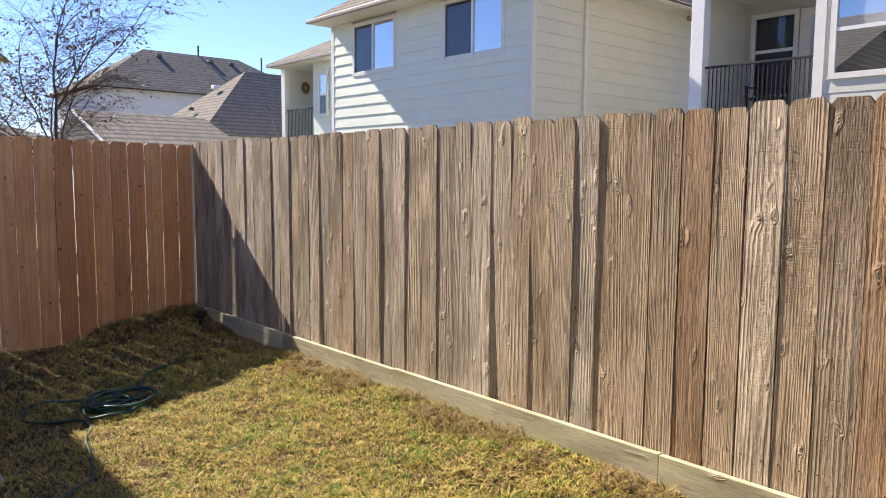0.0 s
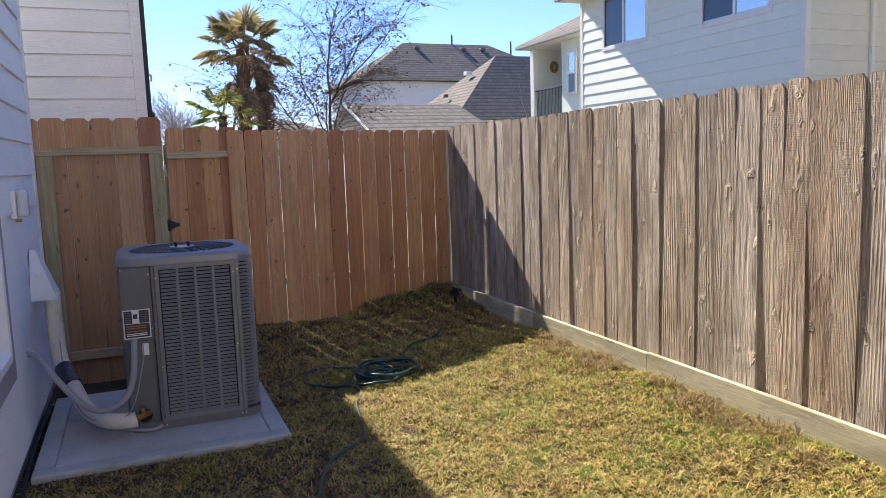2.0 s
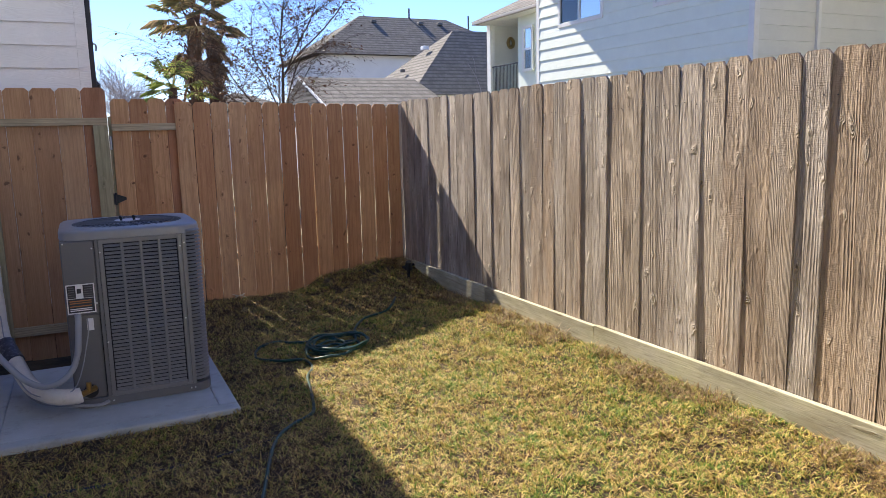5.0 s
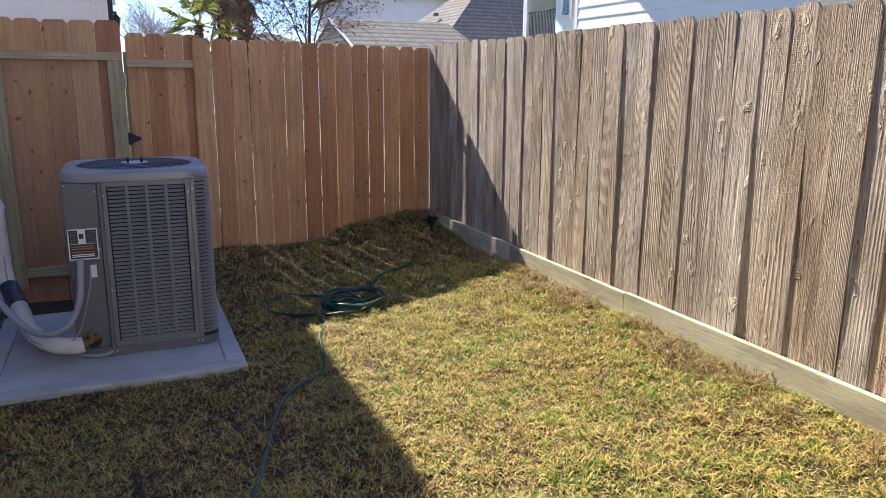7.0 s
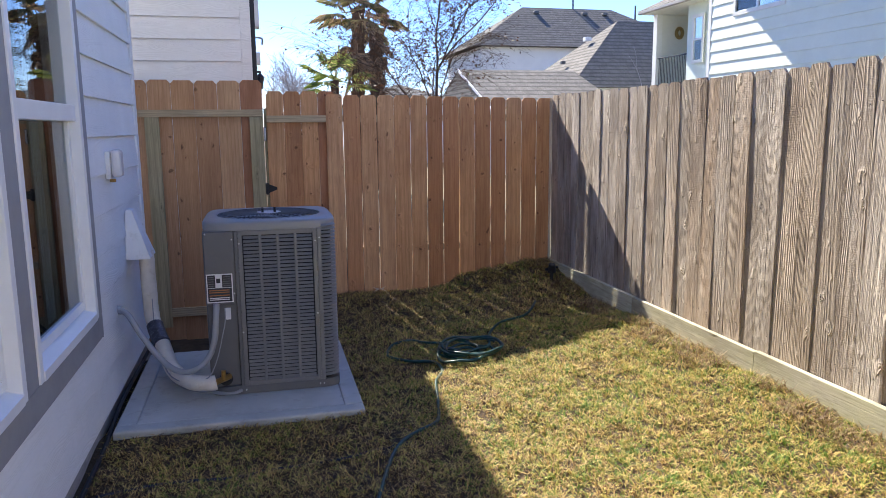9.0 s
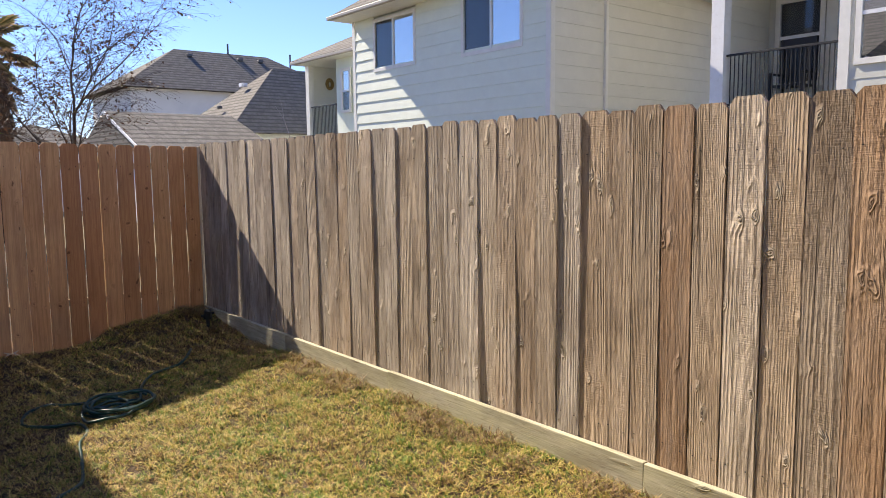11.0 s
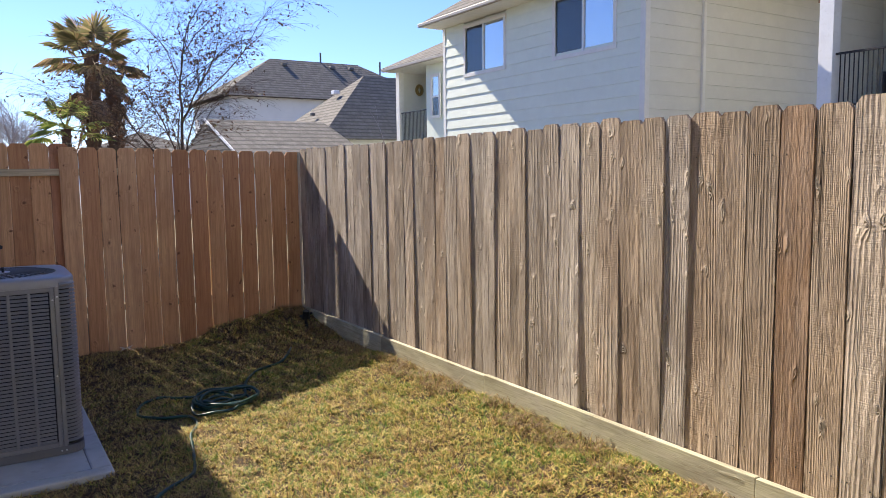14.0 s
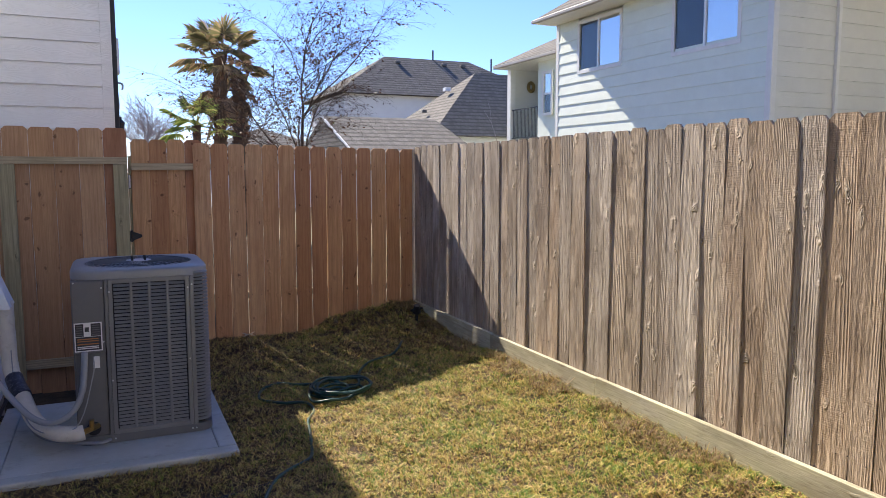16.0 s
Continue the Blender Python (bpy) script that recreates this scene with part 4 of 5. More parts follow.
def rounded(x0, x1, y0, y1, r, n=6):
    o = []
    for cx, cy, a in ((x1 - r, y0 + r, -90), (x1 - r, y1 - r, 0), (x0 + r, y1 - r, 90), (x0 + r, y0 + r, 180)):
        o += [(cx + r * math.cos(radians(a + 90 * i / n)), cy + r * math.sin(radians(a + 90 * i / n))) for i in range(n + 1)]
    return o


part("coil", prism(rounded(AX0 + 0.03, AX1 - 0.03, AY0 + 0.03, AY1 - 0.03, 0.08), 2, AZ0 + 0.05, AZ1 - 0.02), M["ac_dark"], ac, "dark fin coil behind the louvres")
part("base_pan", prism(rounded(AX0 - 0.004, AX1 + 0.004, AY0 - 0.004, AY1 + 0.004, 0.10), 2, AZ0, AZ0 + 0.055), M["ac_paint"], ac)
# plain service panel, with its lower part set back
part("service_panel", box((AX0 + 0.002, AY0 - 0.002, 0.545), (-0.002, AY0 + 0.05, AZ1 - 0.002), 0.010), M["ac_paint"], ac)
part("valve_panel", box((AX0 + 0.012, AY0 + 0.022, AZ0 + 0.056), (-0.004, AY0 + 0.06, 0.543), 0.004), M["ac_paint"], ac)
part("side_panel", box((AX0, AY0 + 0.052, AZ0 + 0.056), (AX0 + 0.028, AY1 - 0.05, AZ1 - 0.002), 0.006), M["ac_paint"], ac)
part("corner_post", box((0.0, AY0 - 0.006, AZ0 + 0.056), (0.022, AY0 + 0.03, AZ1 - 0.002), 0.003), M["ac_paint"], ac)
PX0, PX1, PZ0, PZ1 = 0.024, 0.535, AZ0 + 0.056, AZ1 - 0.002
for lo, hi in (((PX0, PZ0), (PX0 + 0.026, PZ1)), ((PX1 - 0.026, PZ0), (PX1, PZ1)), ((PX0 + 0.026, PZ0), (PX1 - 0.026, PZ0 + 0.03)), ((PX0 + 0.026, PZ1 - 0.03), (PX1 - 0.026, PZ1))):
    part("panel_edge", box((lo[0], AY0 - 0.004, lo[1]), (hi[0], AY0 + 0.016, hi[1]), 0.002), M["ac_slat"], ac)
COLS, ROWS_N = 4, 40
inner0, inner1 = PX0 + 0.026, PX1 - 0.026
colw = (inner1 - inner0) / COLS
for c in range(1, COLS):
    x = inner0 + colw * c
    part("louvre_divider", box((x - 0.009, AY0 - 0.003, PZ0 + 0.031), (x + 0.009, AY0 + 0.014, PZ1 - 0.031), 0.002), M["ac_slat"], ac)
step = (PZ1 - PZ0 - 0.062) / ROWS_N
slat = mesh_from("louvre", prism([(-0.001, -step * 0.42), (0.012, step * 0.20), (0.009, step * 0.26), (-0.004, -step * 0.36)], 0, -colw / 2 + 0.007, colw / 2 - 0.007))
slat.materials.append(M["ac_slat"])
for c in range(COLS):
    for r in range(ROWS_N):
        ob = new("louvre", slat)
        ob.location = (inner0 + colw * (c + 0.5), AY0, PZ0 + 0.031 + step * (r + 0.5))
        attach(ob, ac)
# louvres that wrap round the free corner and along the far side
part("corner_edge", box((PX1 + 0.002, AY0 - 0.005, PZ0), (PX1 + 0.030, AY0 + 0.02, PZ1), 0.003), M["ac_slat"], ac)
R = 0.10
arc = [(PX1 + 0.031, AY0)] + [(AX1 - R + R * math.cos(radians(a)), AY0 + R + R * math.sin(radians(a))) for a in range(-90, 1, 15)] + [(AX1, AY1 - 0.06)]
bm = bmesh.new()
ringv = []
for i, p in enumerate(arc):
    q0, q1 = Vector(arc[max(i - 1, 0)]), Vector(arc[min(i + 1, len(arc) - 1)])
    d = (q1 - q0).normalized()
    o = Vector((d.y, -d.x))
    ringv.append([bm.verts.new((p[0] + o.x * f, p[1] + o.y * f, h)) for f, h in ((0.003, -step * 0.40), (0.004, -step * 0.28), (-0.011, step * 0.26), (-0.013, step * 0.18))])
for a, b in zip(ringv, ringv[1:]):
    for k in range(4):
        bm.faces.new((a[k], b[k], b[(k + 1) % 4], a[(k + 1) % 4]))
bm.faces.new(ringv[0])
bm.faces.new(ringv[-1][::-1])
bmesh.ops.recalc_face_normals(bm, faces=bm.faces)
wrap = mesh_from("side_louvre", bm)
wrap.materials.append(M["ac_slat"])
for r in range(ROWS_N + 3):
    ob = new("side_louvre", wrap)
    ob.location = (0, 0, PZ0 + 0.02 + step * (r + 0.5))
    attach(ob, ac)
part("corner_edge", box((AX1 - 0.03, AY1 - 0.06, PZ0), (AX1 + 0.003, AY1 - 0.0, PZ1), 0.004), M["ac_slat"], ac)
# top cap with the round fan opening
FX, FY, FR = (AX0 + AX1) / 2, (AY0 + AY1) / 2, 0.355
bm = bmesh.new()
n = 48
outer = []
for i in range(n):
    a = 2 * math.pi * i / n
    c, s = math.cos(a), math.sin(a)
    p = 7.0
    k = (abs(c) ** p + abs(s) ** p) ** (-1 / p) * (AX1 - AX0 + 0.012) / 2
    outer.append((FX + c * k, FY + s * k, c, s, k))
loops = []
for f, dz in ((1.0, 0.0), (1.0, 0.040), (0.992, 0.052), (0.965, 0.060)):
    loops.append([bm.verts.new((FX + c * k * f, FY + s * k * f, AZ1 + dz)) for _, _, c, s, k in outer])
for rr, dz in ((FR + 0.012, 0.064), (FR, 0.060), (FR - 0.004, 0.02)):
    loops.append([bm.verts.new((FX + c * rr, FY + s * rr, AZ1 + dz)) for _, _, c, s, _ in outer])
for a, b in zip(loops, loops[1:]):
    for i in range(n):
        bm.faces.new((a[i], a[(i + 1) % n], b[(i + 1) % n], b[i]))
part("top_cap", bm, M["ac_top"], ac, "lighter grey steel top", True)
part("fan_well", cyl((FX, FY, AZ1 - 0.02), (FX, FY, AZ1 + 0.018), FR - 0.003, n=32), M["grey_trim"], ac)
guard = part("fan_guard", cyl((FX, FY, AZ1 + 0.066), (FX, FY, AZ1 + 0.073), 0.085, n=24), M["steel"], ac, "wire fan guard with a steel hub plate")
wire = mesh_from("guard_wire", tube([(0.05, 0, AZ1 + 0.068), (0.2, 0, AZ1 + 0.070), (FR + 0.004, 0, AZ1 + 0.060)], 0.0022, 5))
wire.materials.append(M["lead"])
for i in range(48):
    ob = new("guard_wire", wire)
    ob.matrix_basis = Matrix.Translation((FX, FY, 0)) @ Matrix.Rotation(2 * math.pi * i / 48, 4, "Z")
    attach(ob, guard)
for i in range(4):
    a = math.pi * (i / 2 + 0.25)
    part("hub_bolt", cyl((FX + 0.06 * math.cos(a), FY + 0.06 * math.sin(a), AZ1 + 0.073), (FX + 0.06 * math.cos(a), FY + 0.06 * math.sin(a), AZ1 + 0.10), 0.008, n=8), M["black"], guard)
for rr in (0.16, 0.24, 0.31):
    part("guard_ring", tube([(FX + rr * math.cos(2 * math.pi * i / 16), FY + rr * math.sin(2 * math.pi * i / 16), AZ1 + 0.0665) for i in range(17)], 0.0022, 5), M["black"], guard)
# screws, rating label, warning tag
for x, z in ((0.03, 0.95), (0.03, 0.35), (0.03, -0.05), (0.525, 0.95), (0.525, 0.45), (0.525, -0.05), (0.552, -0.05), (0.552, 0.97), (-0.015, 0.62), (-0.015, 0.98), (-0.18, 1.02)):
    part("screw", cyl((x, AY0 - 0.009, z), (x, AY0 - 0.003, z), 0.0055, n=8), M["steel"], ac)
LY = AY0 - 0.003
lab = part("label", box((-0.188, LY - 0.002, 0.563), (-0.022, LY, 0.755)), M["label_white"], ac, "dark printed warning label with a white border")
part("label_field", box((-0.181, LY - 0.003, 0.664), (-0.132, LY - 0.002, 0.748)), M["label_dark"], lab)
part("label_field", box((-0.089, LY - 0.003, 0.664), (-0.029, LY - 0.002, 0.748)), M["label_dark"], lab)
part("label_field", box((-0.181, LY - 0.003, 0.570), (-0.029, LY - 0.002, 0.661)), M["label_dark"], lab)
part("label_mark", box((-0.125, LY - 0.003, 0.695), (-0.100, LY - 0.002, 0.725), 0.0004), M["label_dark"], lab)
for z, m in ((0.646, "label_orange"), (0.632, "label_orange"), (0.612, "label_orange"), (0.595, "label_white"), (0.584, "label_white")):
    part("text_bar", box((-0.172, LY - 0.004, z - 0.003), (-0.045, LY - 0.003, z + 0.003)), M[m], lab)
for z in (0.735, 0.72, 0.705, 0.69, 0.675):
    part("text_bar", box((-0.175, LY - 0.004, z - 0.0022), (-0.14, LY - 0.003, z + 0.0022)), M["ac_paint"], lab)
    part("text_bar", box((-0.082, LY - 0.004, z - 0.0022), (-0.036, LY - 0.003, z + 0.0022)), M["ac_paint"], lab)
part("tag", box((-0.085, AY0 + 0.018, 0.44), (-0.045, AY0 + 0.021, 0.52)), M["label_white"], ac, "small white tag")
part("pipe_port", cyl((-0.10, AY0 + 0.012, 0.03), (-0.10, AY0 + 0.03, 0.03), 0.045, n=16), M["ac_dark"], ac)

# ---- hose, sprinkler, leaf litter ----
hose = thing("garden_hose", (1.75, 5.9, -0.06), "dark green garden hose coiled on the shaded lawn", "hose")


def ground_path(pts, lift):
    return [(x, y, level(x, y) + lift) for x, y in pts]


coil = []
for i in range(104):
    a = i * 0.37 + 0.6
    r = 0.16 + 0.045 * math.sin(i * 0.29) + 0.05 * math.sin(i * 0.083 + 1)
    coil.append((1.72 + 1.15 * r * math.cos(a) + 0.10 * math.sin(i * 0.061 + 2), 5.72 + 1.1 * r * math.sin(a) + 0.06 * math.cos(i * 0.11)))
pts = ground_path(coil, 0.022)
pts = [(x, y, z + 0.0006 * i + 0.008 * math.sin(i * 1.7)) for i, (x, y, z) in enumerate(pts)]
part("coil", tube(pts, 0.0105, 8), M["hose"], hose, "", True)
part("run", tube(ground_path([(1.60, 6.02), (1.45, 6.12), (1.36, 6.24), (1.20, 6.20), (1.12, 5.95), (1.25, 5.72), (1.42, 5.62), (1.44, 5.42), (1.34, 5.20), (1.28, 4.90), (1.22, 4.62), (1.16, 4.50), (1.04, 4.41), (0.92, 4.29), (0.83, 4.12), (0.75, 3.88), (0.67, 3.62), (0.58, 3.35), (0.45, 3.05), (0.30, 2.6), (0.1, 2.0)], 0.018), 0.0115, 8),
     M["hose"], hose, "", True)
part("run", tube(ground_path([(1.95, 5.90), (2.05, 6.15), (2.22, 6.36), (2.46, 6.47), (2.60, 6.62), (2.70, 6.80)], 0.022), 0.0115, 8), M["hose"], hose, "", True)

soaker = thing("soaker_hose", (0.2, 4.2, -0.13), "thin dark blue soaker hose half sunk in the shaded grass", "hose")
part("run", tube(ground_path([(-0.70, 4.10), (-0.35, 4.16), (-0.05, 4.13), (0.2, 4.19), (0.5, 4.20), (0.75, 4.27), (1.0, 4.30)], -0.002), 0.011, 8), M["soaker"], soaker, "", True)

SX, SY = 3.12, 7.42
spr = thing("sprinkler_head", (SX, SY, 0.05), "black hose sprinkler standing in the fence corner", "sprinkler")
zg = level(SX, SY)
part("stake", cyl((SX, SY, zg - 0.05), (SX, SY, zg + 0.10), 0.018, n=8), M["black"], spr)
part("head", cyl((SX, SY, zg + 0.10), (SX - 0.01, SY - 0.03, zg + 0.18), 0.046, 0.032, n=12), M["black"], spr)
part("arm", cyl((SX - 0.07, SY, zg + 0.12), (SX + 0.07, SY, zg + 0.14), 0.014, n=8), M["black"], spr)
tuft = thing("dry_leaf", (1.365, 7.93, -0.05), "pale dry leaf at the foot of the cedar fence", "leaf")
zg = level(1.365, 7.93)
bm = bmesh.new()
c0 = bm.verts.new((1.365, 7.93, zg + 0.05))
rim = [bm.verts.new((1.365 + rr * math.cos(a), 7.93 + rr * math.sin(a), zg + 0.045 + 0.02 * math.sin(3 * a))) for a, rr in ((i * 0.524, 0.085 if i % 2 else 0.035) for i in range(12))]
for i in range(12):
    bm.faces.new((c0, rim[i], rim[(i + 1) % 12]))
bmesh.ops.solidify(bm, geom=list(bm.faces), thickness=0.002)
part("leaf", bm, M["pale_wood"], tuft)

# ---- neighbour behind the gate ----
NY, NE = 9.2, 4.9
nxt = thing("neighbour_house", (-3.0, NY, -0.15), "white lap-sided neighbouring house behind the gate", "house", kind="structure")
part("wall", box((-7.0, NY + 0.016, -0.15), (0.145, NY + 8.0, NE)), M["next_siding"], nxt)
siding(nxt, 0, NY + 0.016, -1, -7.0, 0.035, 0.05, NE, 0.240, M["next_siding"])
part("corner_board", box((0.036, NY - 0.012, -0.1), (0.150, NY + 0.016, NE), 0.002), M["next_siding"], nxt)
part("downspout", box((0.150, NY + 0.02, -0.1), (0.200, NY + 0.10, NE), 0.006), M["black"], nxt, "dark downspout")
part("roof", prism([(0.2, NE), (-7.0, NE + 3.0), (-7.0, NE)], 1, NY - 0.05, NY + 8.2), M["roof_y"], nxt)
for y, z, r in ((2.2, 3.355, 0.235), (3.5, 2.81, 0.09)):
    part("wall_box", box((0.148, NY + y, z - r), (0.26, NY + y + 0.28, z + r), 0.01), M["cream_trim"], nxt, "small cream box on the side wall")
part("conduit", tube([(0.15, NY + 2.6, 3.02), (0.285, NY + 2.6, 3.01), (0.29, NY + 2.6, 2.92)], 0.014, 6), M["conduit"], nxt)
part("wall_lamp", cyl((0.235, NY + 1.90, 2.24), (0.235, NY + 1.90, 2.40), 0.03, 0.055, n=8), M["black"], nxt, "black coach lamp")
part("lamp_cap", cyl((0.235, NY + 1.90, 2.402), (0.235, NY + 1.90, 2.46), 0.065, 0.012, n=8), M["black"], nxt)
part("lamp_arm", box((0.148, NY + 1.88, 2.461), (0.25, NY + 1.92, 2.49), 0.004), M["black"], nxt)

# ---- townhouses beyond the old fence ----
HX = 12.0


def hip_roof(parent, x0, x1, y0, y1, z, rise, inset):
    """A hip roof over a rectangle of eaves: two faces along each way, with their own shingle runs."""
    w = min(x1 - x0, y1 - y0) / 2
    if y1 - y0 > x1 - x0:
        r0, r1 = ((x0 + x1) / 2, y0 + w, z + rise), ((x0 + x1) / 2, y1 - w, z + rise)
        sides = [((x0, y0), (x0, y1), r1, r0), ((x1, y1), (x1, y0), r0, r1), ((x1, y0), (x0, y0), r0), ((x0, y1), (x1, y1), r1)]
        mats = ["roof_y", "roof_y", "roof_x", "roof_x"]
    else:
        r0, r1 = (x0 + w, (y0 + y1) / 2, z + rise), (x1 - w, (y0 + y1) / 2, z + rise)
        sides = [((x1, y0), (x0, y0), r0, r1), ((x0, y1), (x1, y1), r1, r0), ((x0, y0), (x0, y1), r0), ((x1, y1), (x1, y0), r1)]
        mats = ["roof_x", "roof_x", "roof_y", "roof_y"]
    for s, m in zip(sides, mats):
        bm = bmesh.new()
        vs = [bm.verts.new((*p, z) if len(p) == 2 else p) for p in s]
        bm.faces.new(vs)
        bmesh.ops.recalc_face_normals(bm, faces=bm.faces)
        if bm.faces[0 if bm.faces.ensure_lookup_table() is None else 0].normal.z < 0:
            bmesh.ops.reverse_faces(bm, faces=bm.faces)
        bmesh.ops.solidify(bm, geom=list(bm.faces), thickness=0.05)
        part("roof", bm, M[m], parent, "brown asphalt shingle roof")


def far_window(parent, axis, at, side, lo, hi, z0, z1, split, blind_part, upright=True, mirrored=False):
    """A sliding or hung window with a frame, two panes and what stands behind them."""
    def bx(a0, a1, b0, b1, d0, d1):
        d0, d1 = at + side * d0, at + side * d1
        return box((min(d0, d1), a0, b0), (max(d0, d1), a1, b1)) if axis == 1 else box((a0, min(d0, d1), b0), (a1, max(d0, d1), b1))
    w = part("window", bx(lo - 0.09, hi + 0.09, z0 - 0.09, z0, -0.02, 0.020), M["cream_trim"], parent, "aluminium window with a blind half drawn")
    part("casing", bx(lo - 0.09, hi + 0.09, z1, z1 + 0.09, -0.02, 0.020), M["cream_trim"], w)
    part("casing", bx(lo - 0.09, lo, z0, z1, -0.02, 0.020), M["cream_trim"], w)
    part("casing", bx(hi, hi + 0.09, z0, z1, -0.02, 0.020), M["cream_trim"], w)
    if upright:
        part("frame", bx(split - 0.03, split + 0.03, z0, z1, -0.03, 0.012), M["vinyl"], w)
        halves = ((lo, split - 0.03, z0, z1), (split + 0.03, hi, z0, z1))
    else:
        part("frame", bx(lo, hi, split - 0.03, split + 0.03, -0.03, 0.012), M["vinyl"], w)
        halves = ((lo, hi, split + 0.03, z1), (lo, hi, z0, split - 0.03))
    for i, (a, b, c, d) in enumerate(halves):
        part("blind" if i == blind_part else "screen", bx(a, b, c, d, -0.06, -0.045), M["blind_blue" if i == blind_part else "screen"], w)
        part("pane", bx(a, b, c, d, -0.022, -0.016), M["glass_bright" if i == blind_part or mirrored else "glass_far"], w).visible_shadow = False


def railing(parent, x, y0, y1, z0, z1, step):
    """Black iron balcony rail with thin balusters."""
    r = part("railing", box((x - 0.02, y0, z1 - 0.035), (x + 0.02, y1, z1), 0.004), M["black"], parent, "black iron balcony railing")
    part("bottom_rail", box((x - 0.012, y0, z0), (x + 0.012, y1, z0 + 0.03)), M["black"], r)
    me = mesh_from("baluster", box((-0.007, -0.007, z0 + 0.031), (0.007, 0.007, z1 - 0.036)))
    me.materials.append(M["black"])
    n = int((y1 - y0) / step)
    for i in range(1, n):
        ob = new("baluster", me)
        ob.location = (x, y0 + (y1 - y0) * i / n, 0)
        attach(ob, r)


a_house = thing("cream_townhouse", (15.0, 14.5, -0.15), "cream lap-sided two-storey townhouse with sliding windows", "house", kind="structure")
A0, A1, AE = 10.72, 18.42, 5.92
part("wall", box((HX + 0.10, A0 + 0.016, -0.15), (19.5, A1, AE)), M["cream_y"], a_house)
siding(a_house, 1, HX + 0.016, -1, A0 + 0.13, A1 - 0.13, 0.10, AE, 0.293, M["cream_y"], [(15.41, 17.35, 4.497, 5.83), (11.53, 13.59, 4.497, 5.83)])
siding(a_house, 0, A0 + 0.016, -1, HX + 0.13, 19.5, 0.10, AE, 0.293, M["cream_x"])
for lo, hi in (((HX - 0.012, A0 - 0.012, -0.1), (HX + 0.016, A0 + 0.129, AE)), ((HX + 0.017, A0 - 0.012, -0.1), (HX + 0.129, A0 + 0.016, AE)), ((HX - 0.012, A1 - 0.129, -0.1), (HX + 0.016, A1, AE))):
    part("corner_board", box(lo, hi, 0.002), M["cream_trim"], a_house)
far_window(a_house, 1, HX, -1, 15.50, 17.26, 4.50, 5.74, 16.42, 0)
far_window(a_house, 1, HX, -1, 11.62, 13.50, 4.46, 5.74, 12.56, 0)
OVER = 0.68
part("soffit", box((HX - OVER + 0.02, A0 - 0.5, AE), (20.0, A1 + 0.14, AE + 0.03)), M["cream_trim"], a_house)
part("gutter", box((HX - OVER - 0.08, A0 - 0.55, AE + 0.0), (HX - OVER + 0.02, A1 + 0.18, AE + 0.10), 0.02), M["gutter"], a_house, "cream rain gutter")
part("fascia", box((HX - OVER + 0.02, A0 - 0.55, AE + 0.031), (20.0, A0 - 0.50, AE + 0.14)), M["cream_trim"], a_house)
hip_roof(a_house, HX - OVER - 0.02, 20.2, A0 - 0.58, A1 + 0.20, AE + 0.10, 2.9, 0)
part("downspout", box((13.74, A0 - 0.075, -0.1), (13.83, A0 - 0.002, AE - 0.03), 0.01), M["cream_trim"], a_house)

c_house = thing("balcony_townhouse", (15.0, 22.5, -0.15), "cream townhouse wing with a recessed upper balcony", "house", kind="structure")
CX, CE = 13.2, 5.34
part("wall", box((CX + 0.02, A1 + 0.01, -0.15), (19.4, 21.40, CE)), M["cream_y"], c_house)
part("side_wall", box((CX + 0.21, 23.30, 2.86), (14.95, 23.46, CE)), M["cream_x"], c_house)
part("back_wall", box((14.96, 21.41, -0.15), (19.4, 23.46, CE)), M["cream_y"], c_house)
part("floor_slab", box((CX + 0.02, 21.41, -0.15), (14.95, 23.46, 2.85)), M["cream_y"], c_house)
part("post", box((CX, 23.22, 2.85), (CX + 0.20, 23.46, CE), 0.004), M["cream_trim"], c_house)
part("gutter", box((CX - 0.55, A1 + 0.02, CE), (CX - 0.44, 23.55, CE + 0.11), 0.02), M["gutter"], c_house, "cream rain gutter")
part("soffit", box((CX - 0.44, A1 + 0.02, CE), (19.4, 23.5, CE + 0.03)), M["cream_trim"], c_house)
part("roof", prism([(CX - 0.55, CE + 0.11), (19.4, CE + 3.1), (19.4, CE + 0.05), (CX - 0.44, CE + 0.05)], 1, A1 + 0.22, 23.57), M["roof_y"], c_house)
railing(c_house, CX + 0.07, 21.42, 23.21, 2.90, 3.92, 0.09)
far_window(c_house, 1, CX - 0.05, -1, 20.50, 20.92, 3.65, 4.90, 4.26, 0, False)
wr = thing("door_wreath", (14.06, 23.24, 4.7), "round golden wreath hanging on the balcony wall", "wreath")
part("ring", tube([(14.06 + 0.11 * math.cos(i * 0.393), 23.25, 4.76 + 0.15 * math.sin(i * 0.393)) for i in range(17)], 0.06, 7), M["rust_paint"], wr)
orn = thing("hanging_ornament", (14.5, 23.25, 4.2), "dark ornament hanging on the balcony wall", "ornament")
part("body", cyl((14.52, 23.26, 4.05), (14.52, 23.26, 4.45), 0.03, 0.09, n=8), M["black"], orn)

